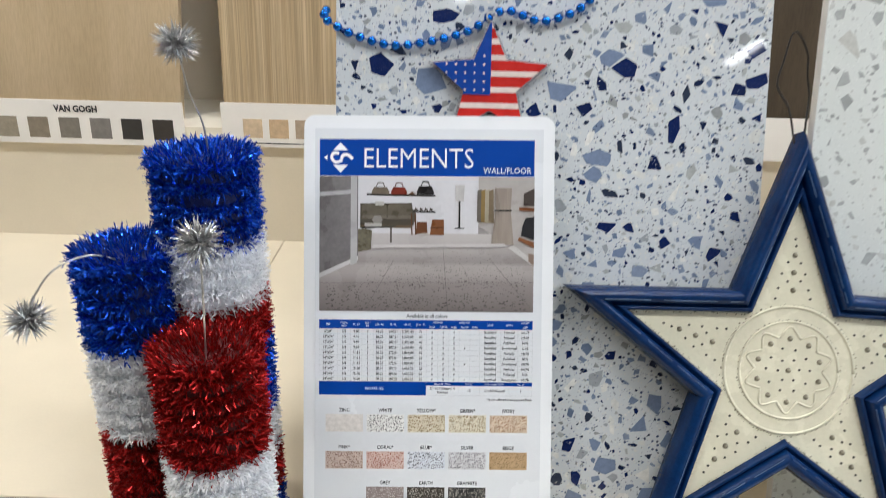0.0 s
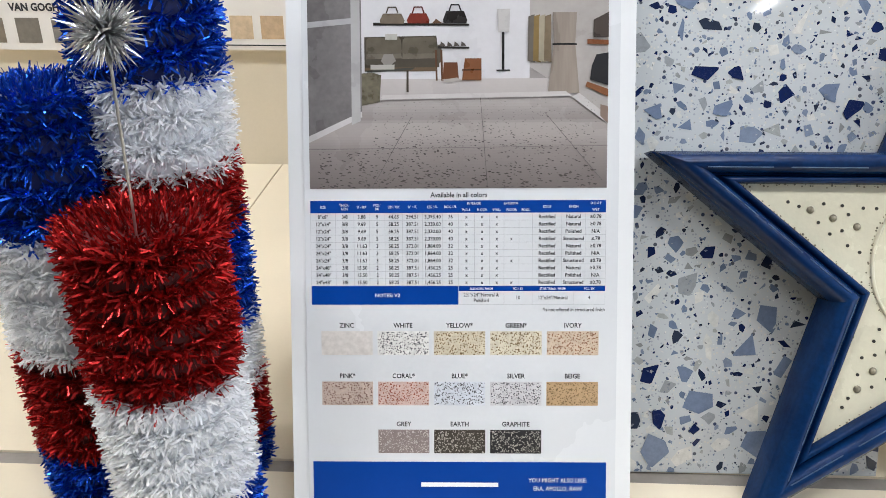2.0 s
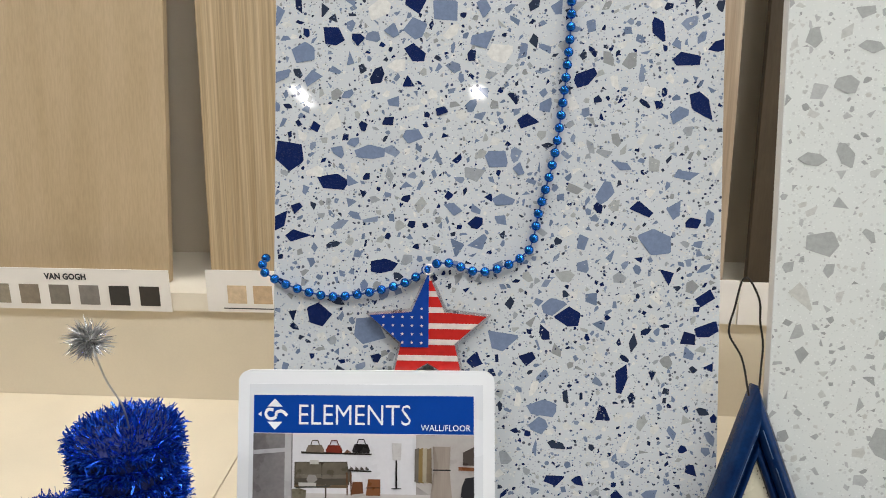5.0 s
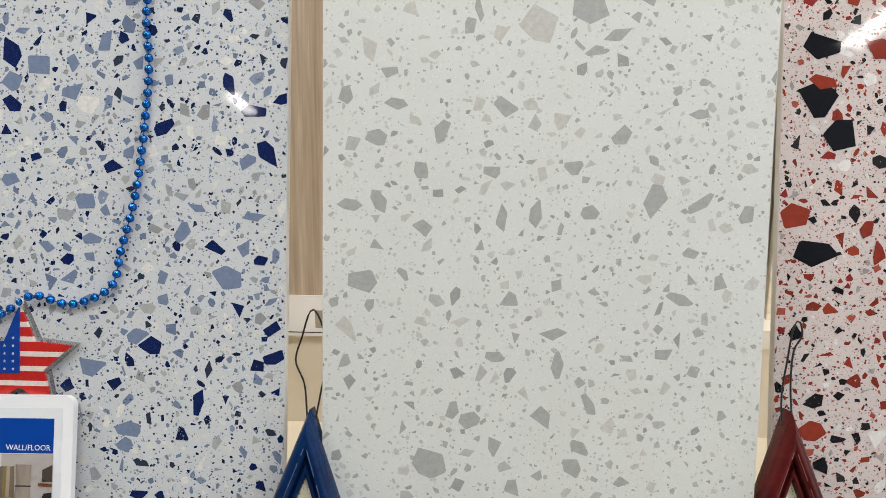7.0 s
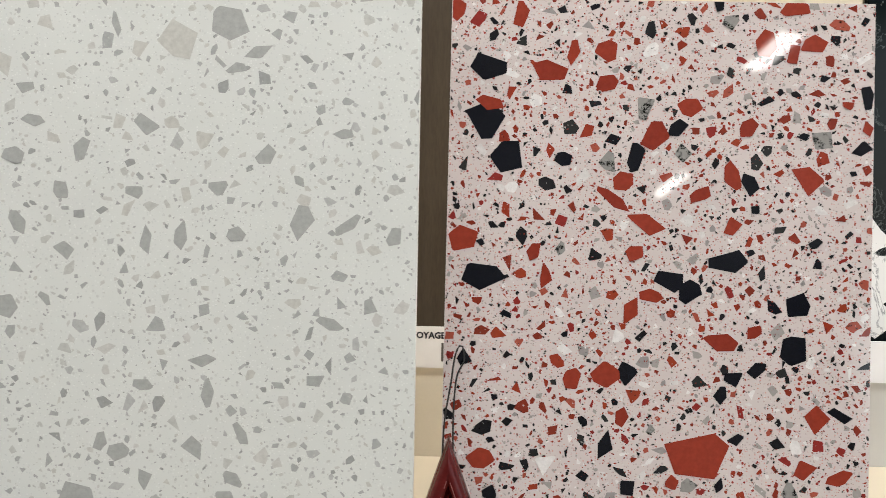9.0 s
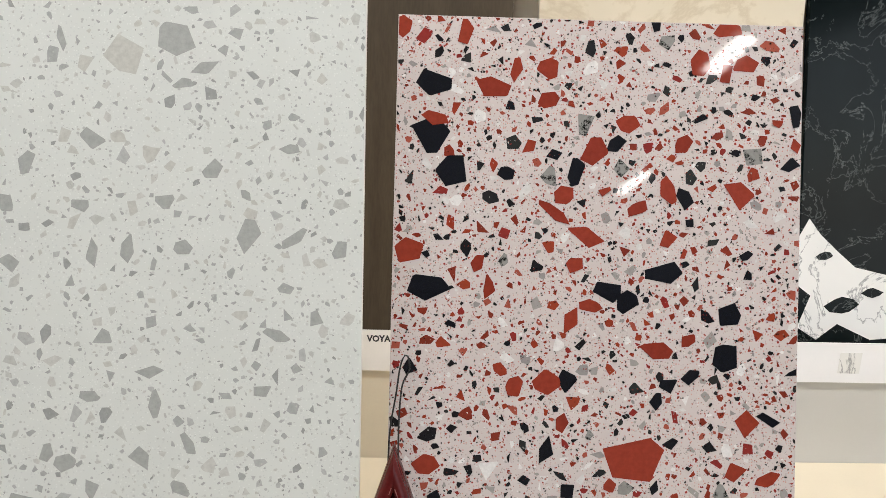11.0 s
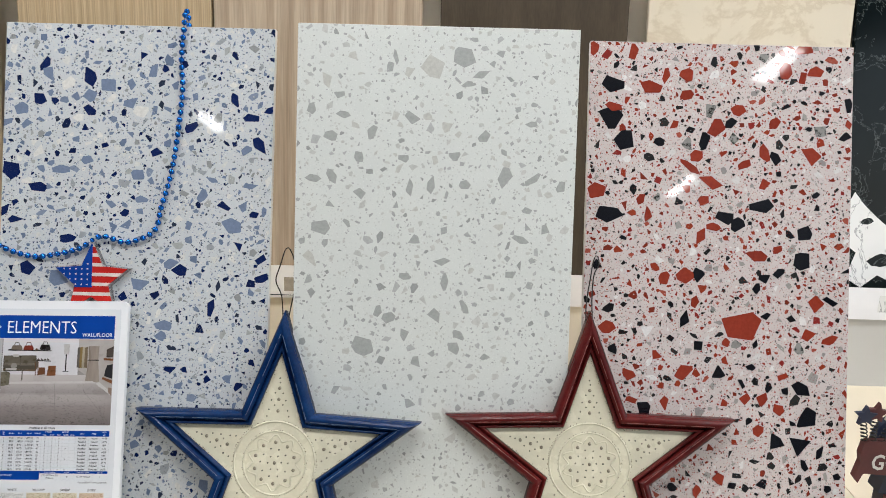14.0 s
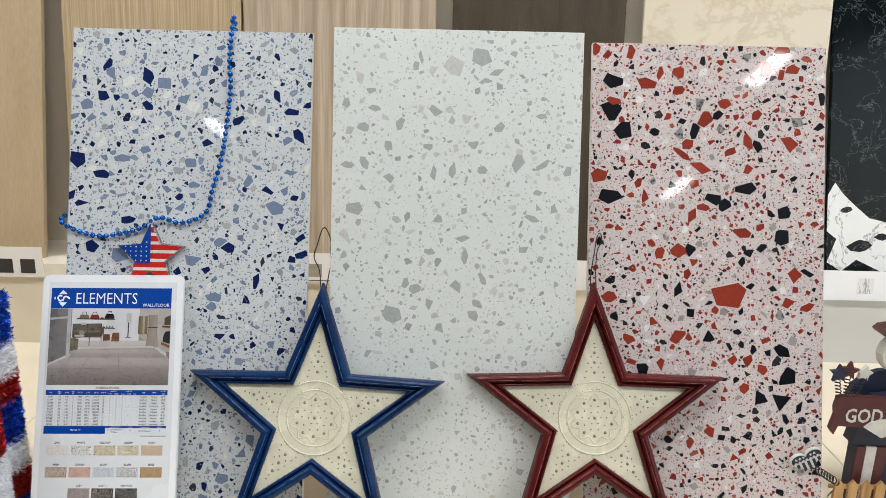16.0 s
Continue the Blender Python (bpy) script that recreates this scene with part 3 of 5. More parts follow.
SMOKE = [(0.1322, 0.5057, 0.0142), (0.109, 0.4693, 0.0142), (0.2527, 0.4877, 0.0142), (0.1898, 0.5665, 0.0118), (0.1586, 0.4758, 0.0118)]
STONE = [(0.1741, 0.5464, 0.0229), (0.0288, 0.3648, 0.0165), (0.0755, 0.237, 0.0221), (0.2196, 0.4228, 0.0142), (0.2486, 0.4211, 0.0118), (0.12, 0.483, 0.0142), (0.0364, 0.4627, 0.0126), (0.0667, 0.4411, 0.0126), (0.0682, 0.4021, 0.0134), (0.1981, 0.466, 0.0126), (0.1409, 0.4109, 0.0134), (0.12, 0.4077, 0.0142), (0.038, 0.4208, 0.015), (0.1664, 0.4444, 0.0118), (0.1593, 0.3094, 0.0134), (0.157, 0.3325, 0.015), (0.1192, 0.254, 0.0134), (0.2375, 0.3552, 0.0134), (0.2632, 0.3685, 0.0134), (0.2796, 0.4144, 0.01), (0.1943, 0.5306, 0.0142), (0.1784, 0.5192, 0.011), (0.0448, 0.5048, 0.011), (0.0813, 0.4674, 0.0095), (0.015, 0.4913, 0.0118), (0.2193, 0.4491, 0.0071), (0.2042, 0.2317, 0.01), (0.1722, 0.2399, 0.0134), (0.1315, 0.2249, 0.0134), (0.0181, 0.4176, 0.0126), (0.1031, 0.546, 0.0089)]
MIST = [(0.0153, 0.3328, 0.0173), (0.1443, 0.5337, 0.0244), (0.138, 0.4843, 0.01), (0.1581, 0.4735, 0.0118), (0.1466, 0.4381, 0.01), (0.0326, 0.5186, 0.0158), (0.1508, 0.2721, 0.0142)]
BRICK_SMALL = [(0.0504, 0.215, 0.014), (0.1278, 0.0915, 0.0125), (0.0285, 0.5078, 0.0124), (0.1967, 0.1931, 0.0124), (0.1917, 0.1593, 0.0124), (0.155, 0.2329, 0.012), (0.2184, 0.2181, 0.0118), (0.1512, 0.1043, 0.0112), (0.1082, 0.5243, 0.0111), (0.1781, 0.1916, 0.0108), (0.1691, 0.1567, 0.0107), (0.1406, 0.3784, 0.0104), (0.0807, 0.2372, 0.0104), (0.0554, 0.1876, 0.0104), (0.0044, 0.5743, 0.0102), (0.1718, 0.4486, 0.0099), (0.1617, 0.4177, 0.0099), (0.2301, 0.5442, 0.0098), (0.2691, 0.5106, 0.0098), (0.0879, 0.2037, 0.0098), (0.2819, 0.4946, 0.0098), (0.2652, 0.4328, 0.0098), (0.209, 0.3557, 0.0098), (0.1555, 0.188, 0.0097), (0.2683, 0.2602, 0.0096), (0.0601, 0.4058, 0.0095), (0.2851, 0.2024, 0.0095), (0.148, 0.4592, 0.0094), (0.1217, 0.4554, 0.0094), (0.1553, 0.2523, 0.0092), (0.0415, 0.5153, 0.0091), (0.094, 0.4923, 0.0089)]
COAL_SMALL = [(0.197, 0.1829, 0.0148), (0.2588, 0.1374, 0.0134), (0.2829, 0.2065, 0.0129), (0.1256, 0.2475, 0.012), (0.2428, 0.1228, 0.0112), (0.2784, 0.4823, 0.0107), (0.0332, 0.2421, 0.0105), (0.166, 0.0985, 0.0102), (0.1823, 0.5775, 0.0099), (0.2809, 0.5181, 0.0098), (0.1744, 0.2099, 0.0098), (0.1007, 0.095, 0.0098), (0.22, 0.2039, 0.0096), (0.184, 0.2275, 0.0091), (0.2079, 0.4384, 0.0088), (0.1873, 0.2521, 0.0086), (0.2276, 0.1683, 0.0085), (0.2677, 0.0988, 0.0084), (0.2774, 0.1134, 0.0083), (0.2485, 0.416, 0.0082)]
SMOKE_SMALL = [(0.2348, 0.2482, 0.0113), (0.1667, 0.2505, 0.0102), (0.0783, 0.4093, 0.0089), (0.1407, 0.2876, 0.0081)]
MILKY = [(0.0727, 0.2624, 0.0168), (0.1106, 0.5132, 0.0112), (0.1506, 0.092, 0.0101), (0.2376, 0.2799, 0.0096), (0.1181, 0.3503, 0.0094)]
SLATE_SMALL = [(0.063, 0.4214, 0.0126), (0.0044, 0.4741, 0.012), (0.0436, 0.5253, 0.0113), (0.0006, 0.5126, 0.0111), (0.1189, 0.387, 0.0105), (0.1003, 0.5404, 0.0098), (0.1375, 0.4642, 0.0097), (0.0259, 0.4715, 0.0097), (0.1365, 0.5282, 0.0096), (0.0003, 0.4523, 0.0093), (0.1777, 0.4547, 0.009), (0.0925, 0.5044, 0.0089), (0.0424, 0.4241, 0.0087), (0.0759, 0.521, 0.0085), (0.0056, 0.5354, 0.0083), (0.1601, 0.4124, 0.0082), (0.0494, 0.4847, 0.0082), (0.0531, 0.3825, 0.0082), (0.0768, 0.5021, 0.0081), (0.0532, 0.4302, 0.0077), (0.0522, 0.4054, 0.0077), (0.0493, 0.4619, 0.0077), (0.0787, 0.4564, 0.0076), (0.0207, 0.3991, 0.0073), (0.1952, 0.5032, 0.0072), (0.1336, 0.3871, 0.0066), (0.1228, 0.472, 0.0066)]
PALE_SMALL = [(0.0807, 0.4803, 0.0098), (0.114, 0.5018, 0.0098), (0.0336, 0.4518, 0.0078), (0.0189, 0.4338, 0.0078), (0.1042, 0.4617, 0.0076), (0.0601, 0.4541, 0.0072)]
NAVY_SMALL = [(0.1649, 0.4415, 0.0104), (0.0148, 0.3872, 0.0097), (0.0543, 0.4977, 0.0077), (0.1101, 0.4498, 0.0076), (0.1726, 0.5349, 0.0074), (0.0211, 0.5011, 0.0063)]
COAL_KEY = [(0.0261, 0.5329, 0.0198, 0.85, 0), (0.0245, 0.496, 0.0229, 0.9, 10), (0.0415, 0.4712, 0.0217, 0.85, 20), (0.0247, 0.3893, 0.026, 0.6, 0), (0.1271, 0.4721, 0.0167, 0.6, 80), (0.1517, 0.3898, 0.0175, 0.75, -20), (0.1655, 0.3811, 0.0143, 0.9, 45), (0.1903, 0.4032, 0.0223, 0.6, 0), (0.2381, 0.3742, 0.0175, 0.8, 90), (0.2354, 0.3448, 0.0175, 0.9, 0), (0.1108, 0.2757, 0.0198, 0.4, 75), (0.1563, 0.4926, 0.0127, 0.7, 30), (0.1239, 0.3257, 0.0142, 0.8, 80), (0.283, 0.516, 0.0136, 0.8, 80), (0.282, 0.4813, 0.016, 0.5, 10), (0.2044, 0.4548, 0.0135, 0.7, -60), (0.0787, 0.4701, 0.0111, 0.8, 0), (0.2669, 0.3011, 0.0143, 0.6, -15), (0.1874, 0.3126, 0.0119, 0.6, 60), (0.2103, 0.3302, 0.0119, 0.7, 30)]
BRICK_KEY = [(0.0681, 0.5304, 0.0214, 0.6, -10), (0.1393, 0.4872, 0.0199, 0.8, 50), (0.2426, 0.4589, 0.02, 0.75, -30), (0.0109, 0.4137, 0.0177, 0.9, 0), (0.1351, 0.4276, 0.0222, 0.5, -25), (0.1722, 0.2727, 0.0365, 0.8, 0), (0.1101, 0.3241, 0.0174, 0.8, 0), (0.1879, 0.3482, 0.0199, 0.5, -15), (0.0267, 0.2655, 0.0181, 0.6, 5), (0.2518, 0.2979, 0.0175, 0.75, 70), (0.1634, 0.5071, 0.0135, 0.8, 0), (0.1128, 0.4435, 0.0206, 0.35, -35), (0.1936, 0.4275, 0.0151, 0.55, 50), (0.107, 0.5449, 0.0143, 0.9, 0), (0.1073, 0.5227, 0.0135, 0.8, 20), (0.084, 0.5429, 0.0159, 0.5, 85), (0.2325, 0.5761, 0.0168, 0.6, 0), (0.2136, 0.5515, 0.016, 0.7, 80), (0.0273, 0.5076, 0.0174, 0.45, -12), (0.0471, 0.5682, 0.0174, 0.5, 80)]
BRICK_KEY_2 = [(0.0035, 0.5718, 0.0158, 0.6, 80), (0.246, 0.5514, 0.0144, 0.7, 10), (0.2334, 0.5442, 0.0136, 0.8, 0), (0.1926, 0.4612, 0.0175, 0.5, -75), (0.1192, 0.4556, 0.0135, 0.8, 10), (0.1258, 0.3688, 0.0174, 0.5, 75), (0.1386, 0.3783, 0.0143, 0.6, -10), (0.0873, 0.3207, 0.0134, 0.8, 60), (0.1212, 0.2961, 0.0119, 0.7, 80), (0.244, 0.2649, 0.0151, 0.7, 10), (0.2672, 0.2596, 0.0159, 0.5, 25), (0.0932, 0.4896, 0.0103, 0.8, 30), (0.1282, 0.4068, 0.0111, 0.9, 0), (0.0597, 0.4066, 0.0111, 0.7, 60), (0.1719, 0.4478, 0.0151, 0.5, 30), (0.2029, 0.4941, 0.0128, 0.7, 50)]
STONE_KEY = [(0.1742, 0.5471, 0.0214, 0.85, 0), (0.1926, 0.5293, 0.0161, 0.4, 25), (0.179, 0.5185, 0.0122, 0.5, 0), (0.2215, 0.4219, 0.0211, 0.6, 80), (0.2506, 0.4218, 0.0166, 0.4, 35), (0.0282, 0.3644, 0.0173, 0.8, -10), (0.0383, 0.4198, 0.0141, 0.6, -60), (0.0682, 0.4021, 0.0126, 0.8, -20), (0.1212, 0.4092, 0.017, 0.35, 85), (0.1433, 0.4122, 0.0154, 0.5, 80), (0.1789, 0.4141, 0.0102, 0.8, 0), (0.1982, 0.4657, 0.0123, 0.9, 40), (0.1678, 0.4436, 0.0109, 0.8, 0), (0.1219, 0.4829, 0.0138, 0.7, -40), (0.1579, 0.3323, 0.0156, 0.45, 0), (0.1605, 0.3106, 0.0157, 0.45, 90), (0.1182, 0.3157, 0.012, 0.6, -15), (0.0745, 0.2397, 0.0198, 0.9, 0), (0.2396, 0.3576, 0.0139, 0.45, -20), (0.2654, 0.3693, 0.0109, 0.8, 60)]
STONE_KEY_2 = [(0.0453, 0.5048, 0.0103, 0.7, 0), (0.0808, 0.4671, 0.0132, 0.65, 60), (0.247, 0.4791, 0.0115, 0.5, 0), (0.2303, 0.3208, 0.0103, 0.7, 10), (0.1014, 0.2707, 0.0121, 0.8, 20), (0.1512, 0.2742, 0.0165, 0.6, -50), (0.2808, 0.4142, 0.0108, 0.8, 60), (0.0372, 0.4616, 0.0126, 0.7, 0), (0.0159, 0.4901, 0.0103, 0.8, 80), (0.0664, 0.4408, 0.0104, 0.8, -60), (0.0188, 0.4168, 0.0134, 0.5, 0), (0.0901, 0.2772, 0.0121, 0.6, 70), (0.1769, 0.2539, 0.0113, 0.7, -30), (0.1816, 0.2847, 0.0135, 0.5, -60), (0.1136, 0.44, 0.0096, 0.8, 0), (0.0554, 0.3703, 0.0097, 0.5, -50), (0.1033, 0.5455, 0.0144, 0.3, -75), (0.0497, 0.4845, 0.0125, 0.5, -10)]
NAVY_KEY = [(0.0919, 0.5239, 0.0197, 0.55, -75), (0.0379, 0.4993, 0.0135, 0.85, 0), (0.0086, 0.423, 0.0201, 0.9, 0), (0.0395, 0.4037, 0.0184, 0.5, -5), (0.2757, 0.4556, 0.0176, 0.5, -55), (0.1932, 0.3183, 0.0156, 0.7, -15), (0.2845, 0.3109, 0.0177, 0.45, 15), (0.2285, 0.2789, 0.0179, 0.4, 85), (0.0302, 0.3164, 0.0137, 0.9, 0), (0.2023, 0.4721, 0.0139, 0.6, 30), (0.267, 0.4837, 0.0145, 0.55, 0), (0.2485, 0.503, 0.0146, 0.45, -75), (0.1662, 0.4444, 0.0125, 0.6, 20), (0.2396, 0.3873, 0.0131, 0.7, -10), (0.0725, 0.3493, 0.016, 0.45, 5), (0.0927, 0.4877, 0.0126, 0.7, -40), (0.0164, 0.3682, 0.0153, 0.5, 0), (0.0035, 0.379, 0.0137, 0.7, 60), (0.2813, 0.3309, 0.0123, 0.7, 30), (0.0428, 0.5367, 0.0143, 0.6, 70)]
SLATE_KEY = [(0.0484, 0.5278, 0.0167, 0.6, -70), (0.1116, 0.5154, 0.0173, 0.8, -10), (0.1371, 0.4973, 0.0157, 0.75, 20), (0.2494, 0.367, 0.0185, 0.75, -15), (0.1507, 0.3027, 0.0174, 0.85, 0), (0.0644, 0.3071, 0.0192, 0.8, 0), (0.1784, 0.2575, 0.0165, 0.6, 0), (0.1841, 0.324, 0.0141, 0.6, 15), (0.2162, 0.3986, 0.0132, 0.65, 60), (0.1458, 0.4192, 0.0141, 0.8, 0), (0.0635, 0.4237, 0.0175, 0.4, 0), (0.2608, 0.3875, 0.0116, 0.7, 50), (0.0927, 0.5046, 0.0126, 0.9, 0), (0.019, 0.4884, 0.0144, 0.8, 0), (0.2259, 0.4159, 0.0132, 0.4, -15), (0.2683, 0.4105, 0.0146, 0.5, 15), (0.0918, 0.4344, 0.0111, 0.8, 0), (0.1757, 0.2465, 0.011, 0.8, 0), (0.2623, 0.4487, 0.0115, 0.7, 40), (0.151, 0.393, 0.0118, 0.6, 0)]
PALE_KEY = [(0.1477, 0.4885, 0.0141, 0.75, 10), (0.2883, 0.4164, 0.0122, 0.7, 60), (0.0388, 0.4418, 0.0136, 0.6, 70), (0.0267, 0.4106, 0.0104, 0.7, 0), (0.1163, 0.5019, 0.0102, 0.6, 40), (0.2521, 0.5341, 0.0077, 0.6, 0)]
BLUE_TILE = pose(0.009, 0.5006, 0, -16.49, 0, 1.05)
terrazzo_tile("terrazzo_tile", BLUE_TILE, 0.2905, 0.5815, BLUE_BASE, BLUE_CHIPS, [(NAVY_MAT, NAVY_KEY), (SLATE_MAT, SLATE_KEY), (PALE_MAT, PALE_KEY), (NAVY_MAT, NAVY), (SLATE_MAT, SLATE), (PALE_MAT, PALE), (SLATE_MAT, SLATE_SMALL), (PALE_MAT, PALE_SMALL), (NAVY_MAT, NAVY_SMALL)], 5,
              [(800, 0.0075, 0.0135), (2400, 0.0045, 0.0075), (4600, 0.0022, 0.0045), (10000, 0.0008, 0.0022)], "polished pale terrazzo tile with navy and slate-blue chips")
terrazzo_tile("terrazzo_tile", pose(0.3265, 0.5177, 0, -12.49, 0, -0.11), 0.295, 0.578, WHITE_BASE, WHITE_CHIPS, [(GREY_MAT, STONE_KEY), (GREY_MAT, STONE_KEY_2), (GREY_MAT, STONE), (LIGHT_MAT, MIST)], 9,
              [(300, 0.0075, 0.0125), (950, 0.0045, 0.0075), (2000, 0.002, 0.0045), (3000, 0.0008, 0.002)], "matt white terrazzo tile with soft grey chips")
terrazzo_tile("terrazzo_tile", pose(0.638, 0.5174, 0, -17.2, 0, -0.89), 0.287, 0.580, RED_BASE, RED_CHIPS, [(BLACK_MAT, COAL_KEY), (BRICK_MAT, BRICK_KEY), (BRICK_MAT, BRICK_KEY_2), (BRICK_MAT, BRICK), (BLACK_MAT, COAL), (SMOKE_MAT, SMOKE), (BRICK_MAT, BRICK_SMALL), (BLACK_MAT, COAL_SMALL), (SMOKE_MAT, SMOKE_SMALL), (MILKY_MAT, MILKY)], 13,
              [(1000, 0.0065, 0.0135), (2600, 0.004, 0.0065), (4200, 0.002, 0.004), (16000, 0.0007, 0.0019)], "polished pinkish terrazzo tile with brick-red and black chips")


# ---- wooden stars with embossed tin centres ----
def star_pts(cx, cz, R, r, turn=0.0):
    return [(cx + (R if k % 2 == 0 else r) * math.sin(turn + k * math.pi / 5), cz + (R if k % 2 == 0 else r) * math.cos(turn + k * math.pi / 5)) for k in range(10)]


def wooden_star(m, paint, worn, label, loop, R):
    """Local origin at the lower tips' level, centre line x = 0; the picture plane is x, z."""
    t = thing("wooden_star", m, label, "star ornament", "wooden stars")
    cz, ratio = 0.1305, 0.406
    # moulded frame: profile swept round the outline (offset from the rim, depth)
    bead = [(0.0066 - 0.0062 * math.cos(k * math.pi / 8), -0.0035 - 0.0075 * math.sin(k * math.pi / 8)) for k in range(9)]
    inner = [(0.0158 - 0.0022 * math.cos(k * math.pi / 5), -0.0040 - 0.0026 * math.sin(k * math.pi / 5)) for k in range(6)]
    prof = [(0.0, 0.012), (0.0, -0.003)] + bead + inner + [(0.0185, -0.002), (0.0185, 0.004)]

    def ring(off, y):
        sc = 1 - off / (R * math.cos(math.pi / 5) * 0.5020)
        return [(x, y, z) for x, z in star_pts(0, cz, R * sc, R * ratio * sc)]
    bm = bmesh.new()
    rings = [[bm.verts.new(p) for p in ring(o, y)] for o, y in prof]
    for a, b in zip(rings, rings[1:]):
        for k in range(10):
            bm.faces.new((a[k], a[(k + 1) % 10], b[(k + 1) % 10], b[k]))
    bmesh.ops.recalc_face_normals(bm, faces=bm.faces[:])
    # the mitred corners and the groove stay crisp
    crisp = {frozenset((a[k], b[k])) for a, b in zip(rings, rings[1:]) for k in range(10)} | {frozenset((rings[m][k], rings[m][(k + 1) % 10])) for m in (10, 11, 16) for k in range(10)}
    for e in bm.edges:
        e.smooth = frozenset(e.verts) not in crisp
    part("frame", bm, paint, t, smooth=True)
    # rubbed ridge along the moulding
    bm = bmesh.new()
    rng = random.Random(3)
    pts = ring(0.0093, -0.0104)
    for k in range(10):
        a, b = Vector(pts[k]), Vector(pts[(k + 1) % 10])
        s = 0.04
        while s < 0.95:
            e = min(0.97, s + rng.uniform(0.12, 0.4))
            tube(bm, [a.lerp(b, s), a.lerp(b, (s + e) / 2), a.lerp(b, e)], 0.00030, 5)
            s = e + rng.uniform(0.02, 0.09)
    part("worn_edge", bm, worn, t, "rubbed lighter edge")
    # tin centre
    bm = bmesh.new()
    sc = 1 - 0.0175 / (R * math.cos(math.pi / 5) * 0.5020)
    prism(bm, star_pts(0, cz, R * sc, R * ratio * sc), -0.0008, 0.004)
    tin = part("tin_plate", bm, STAR_TIN, t, "cream embossed tin plate")
    bm = bmesh.new()
    for rr, th in ((0.0425, 0.0010), (0.0325, 0.0009)):
        tube(bm, [(rr * math.cos(a), -0.0009, cz + rr * math.sin(a)) for a in [k * math.pi / 32 for k in range(65)]], th, 6)
    for k in range(10):
        a0, a1, a2 = (math.pi / 2 + (k + d) * math.pi / 5 for d in (-0.5, 0, 0.5))
        q = [(rr * math.cos(a), -0.0009, cz + rr * math.sin(a)) for rr, a in ((0.0222, a0), (0.0292, a1), (0.0222, a2))]
        tube(bm, smooth_path(q, 0.002) + [q[2]], 0.0008, 6)
    part("embossing", bm, STAR_TIN, tin, smooth=True)
    studs = [(0.0, cz)] + [(0.0212 * math.sin(k * math.pi / 5), cz + 0.0212 * math.cos(k * math.pi / 5)) for k in range(10)]
    for k in range(5):
        a = k * 2 * math.pi / 5
        for d in (0.0535, 0.0655, 0.0770):
            studs.append((d * math.sin(a), cz + d * math.cos(a)))
    me = None
    for x, z in studs:
        if me is None:
            bm = bmesh.new()
            bmesh.ops.create_icosphere(bm, subdivisions=2, radius=0.0019)
            for v in bm.verts:
                v.co.y *= 0.6
            ob = part("stud", bm, STAR_STUD, tin, smooth=True)
            me = ob.data
        else:
            ob = new("stud", me)
            ob.parent = tin
        ob.location = (x, -0.0010, z)
    me = None
    rng = random.Random(8)
    holes = [(rr * math.cos(a), cz + rr * math.sin(a)) for rr, nn in ((0.0075, 6), (0.0145, 10)) for a in [2 * math.pi * k / nn for k in range(nn)]]
    for k in range(5):
        a = k * 2 * math.pi / 5
        for d, o in ((0.048, 0.011), (0.048, -0.011), (0.054, 0.0095), (0.054, -0.0095), (0.0595, 0.0045), (0.0595, -0.0045), (0.064, 0.0075), (0.064, -0.0075), (0.0715, 0.0045), (0.0715, -0.0045), (0.083, 0.0), (0.088, 0.0)):
            holes.append((d * math.sin(a) + o * math.cos(a), cz + d * math.cos(a) - o * math.sin(a)))
    for x, z in holes:
        if me is None:
            bm = bmesh.new()
            prism(bm, [(0.00085 * math.cos(k * math.pi / 4), 0.00085 * math.sin(k * math.pi / 4)) for k in range(8)], -0.0003, 0.0)
            ob = part("punched_hole", bm, STAR_PIT, tin)
            me = ob.data
        else:
            ob = new("punched_hole", me)
            ob.parent = tin
        ob.location = (x + rng.uniform(-0.0006, 0.0006), -0.0008, z + rng.uniform(-0.0006, 0.0006))
    # stippled dirt caught in the embossed lines
    bm = bmesh.new()
    edge = star_pts(0, cz, R * (sc - 0.028), R * ratio * (sc - 0.028))
    spots = [(rr * math.cos(a), cz + rr * math.sin(a)) for rr, nn in ((0.0439, 150), (0.0337, 90)) for a in [2 * math.pi * k / nn for k in range(nn)]]
    for (ax, az), (bx, bz) in zip(edge, edge[1:] + edge[:1]):
        spots += [(ax + (bx - ax) * k / 40, az + (bz - az) * k / 40) for k in range(40)]
    for x, z in spots:
        if rng.random() < 0.8:
            w = rng.uniform(0.00022, 0.00066)
            x, z = x + rng.gauss(0, 0.0005), z + rng.gauss(0, 0.0005)
            bm.faces.new([bm.verts.new((x + w * math.cos(g), -0.0010, z + w * math.sin(g))) for g in (0, 1.3, 2.6, 3.9, 5.2)])
    tagged(part("stipple", bm, STIPPLE, tin), kind="stuff")
    bm = bmesh.new()
    tube(bm, smooth_path(loop, 0.003), 0.0007, 6)
    part("hanging_wire", bm, BLACK_WIRE, t, "thin black wire loop", smooth=True)
    return t


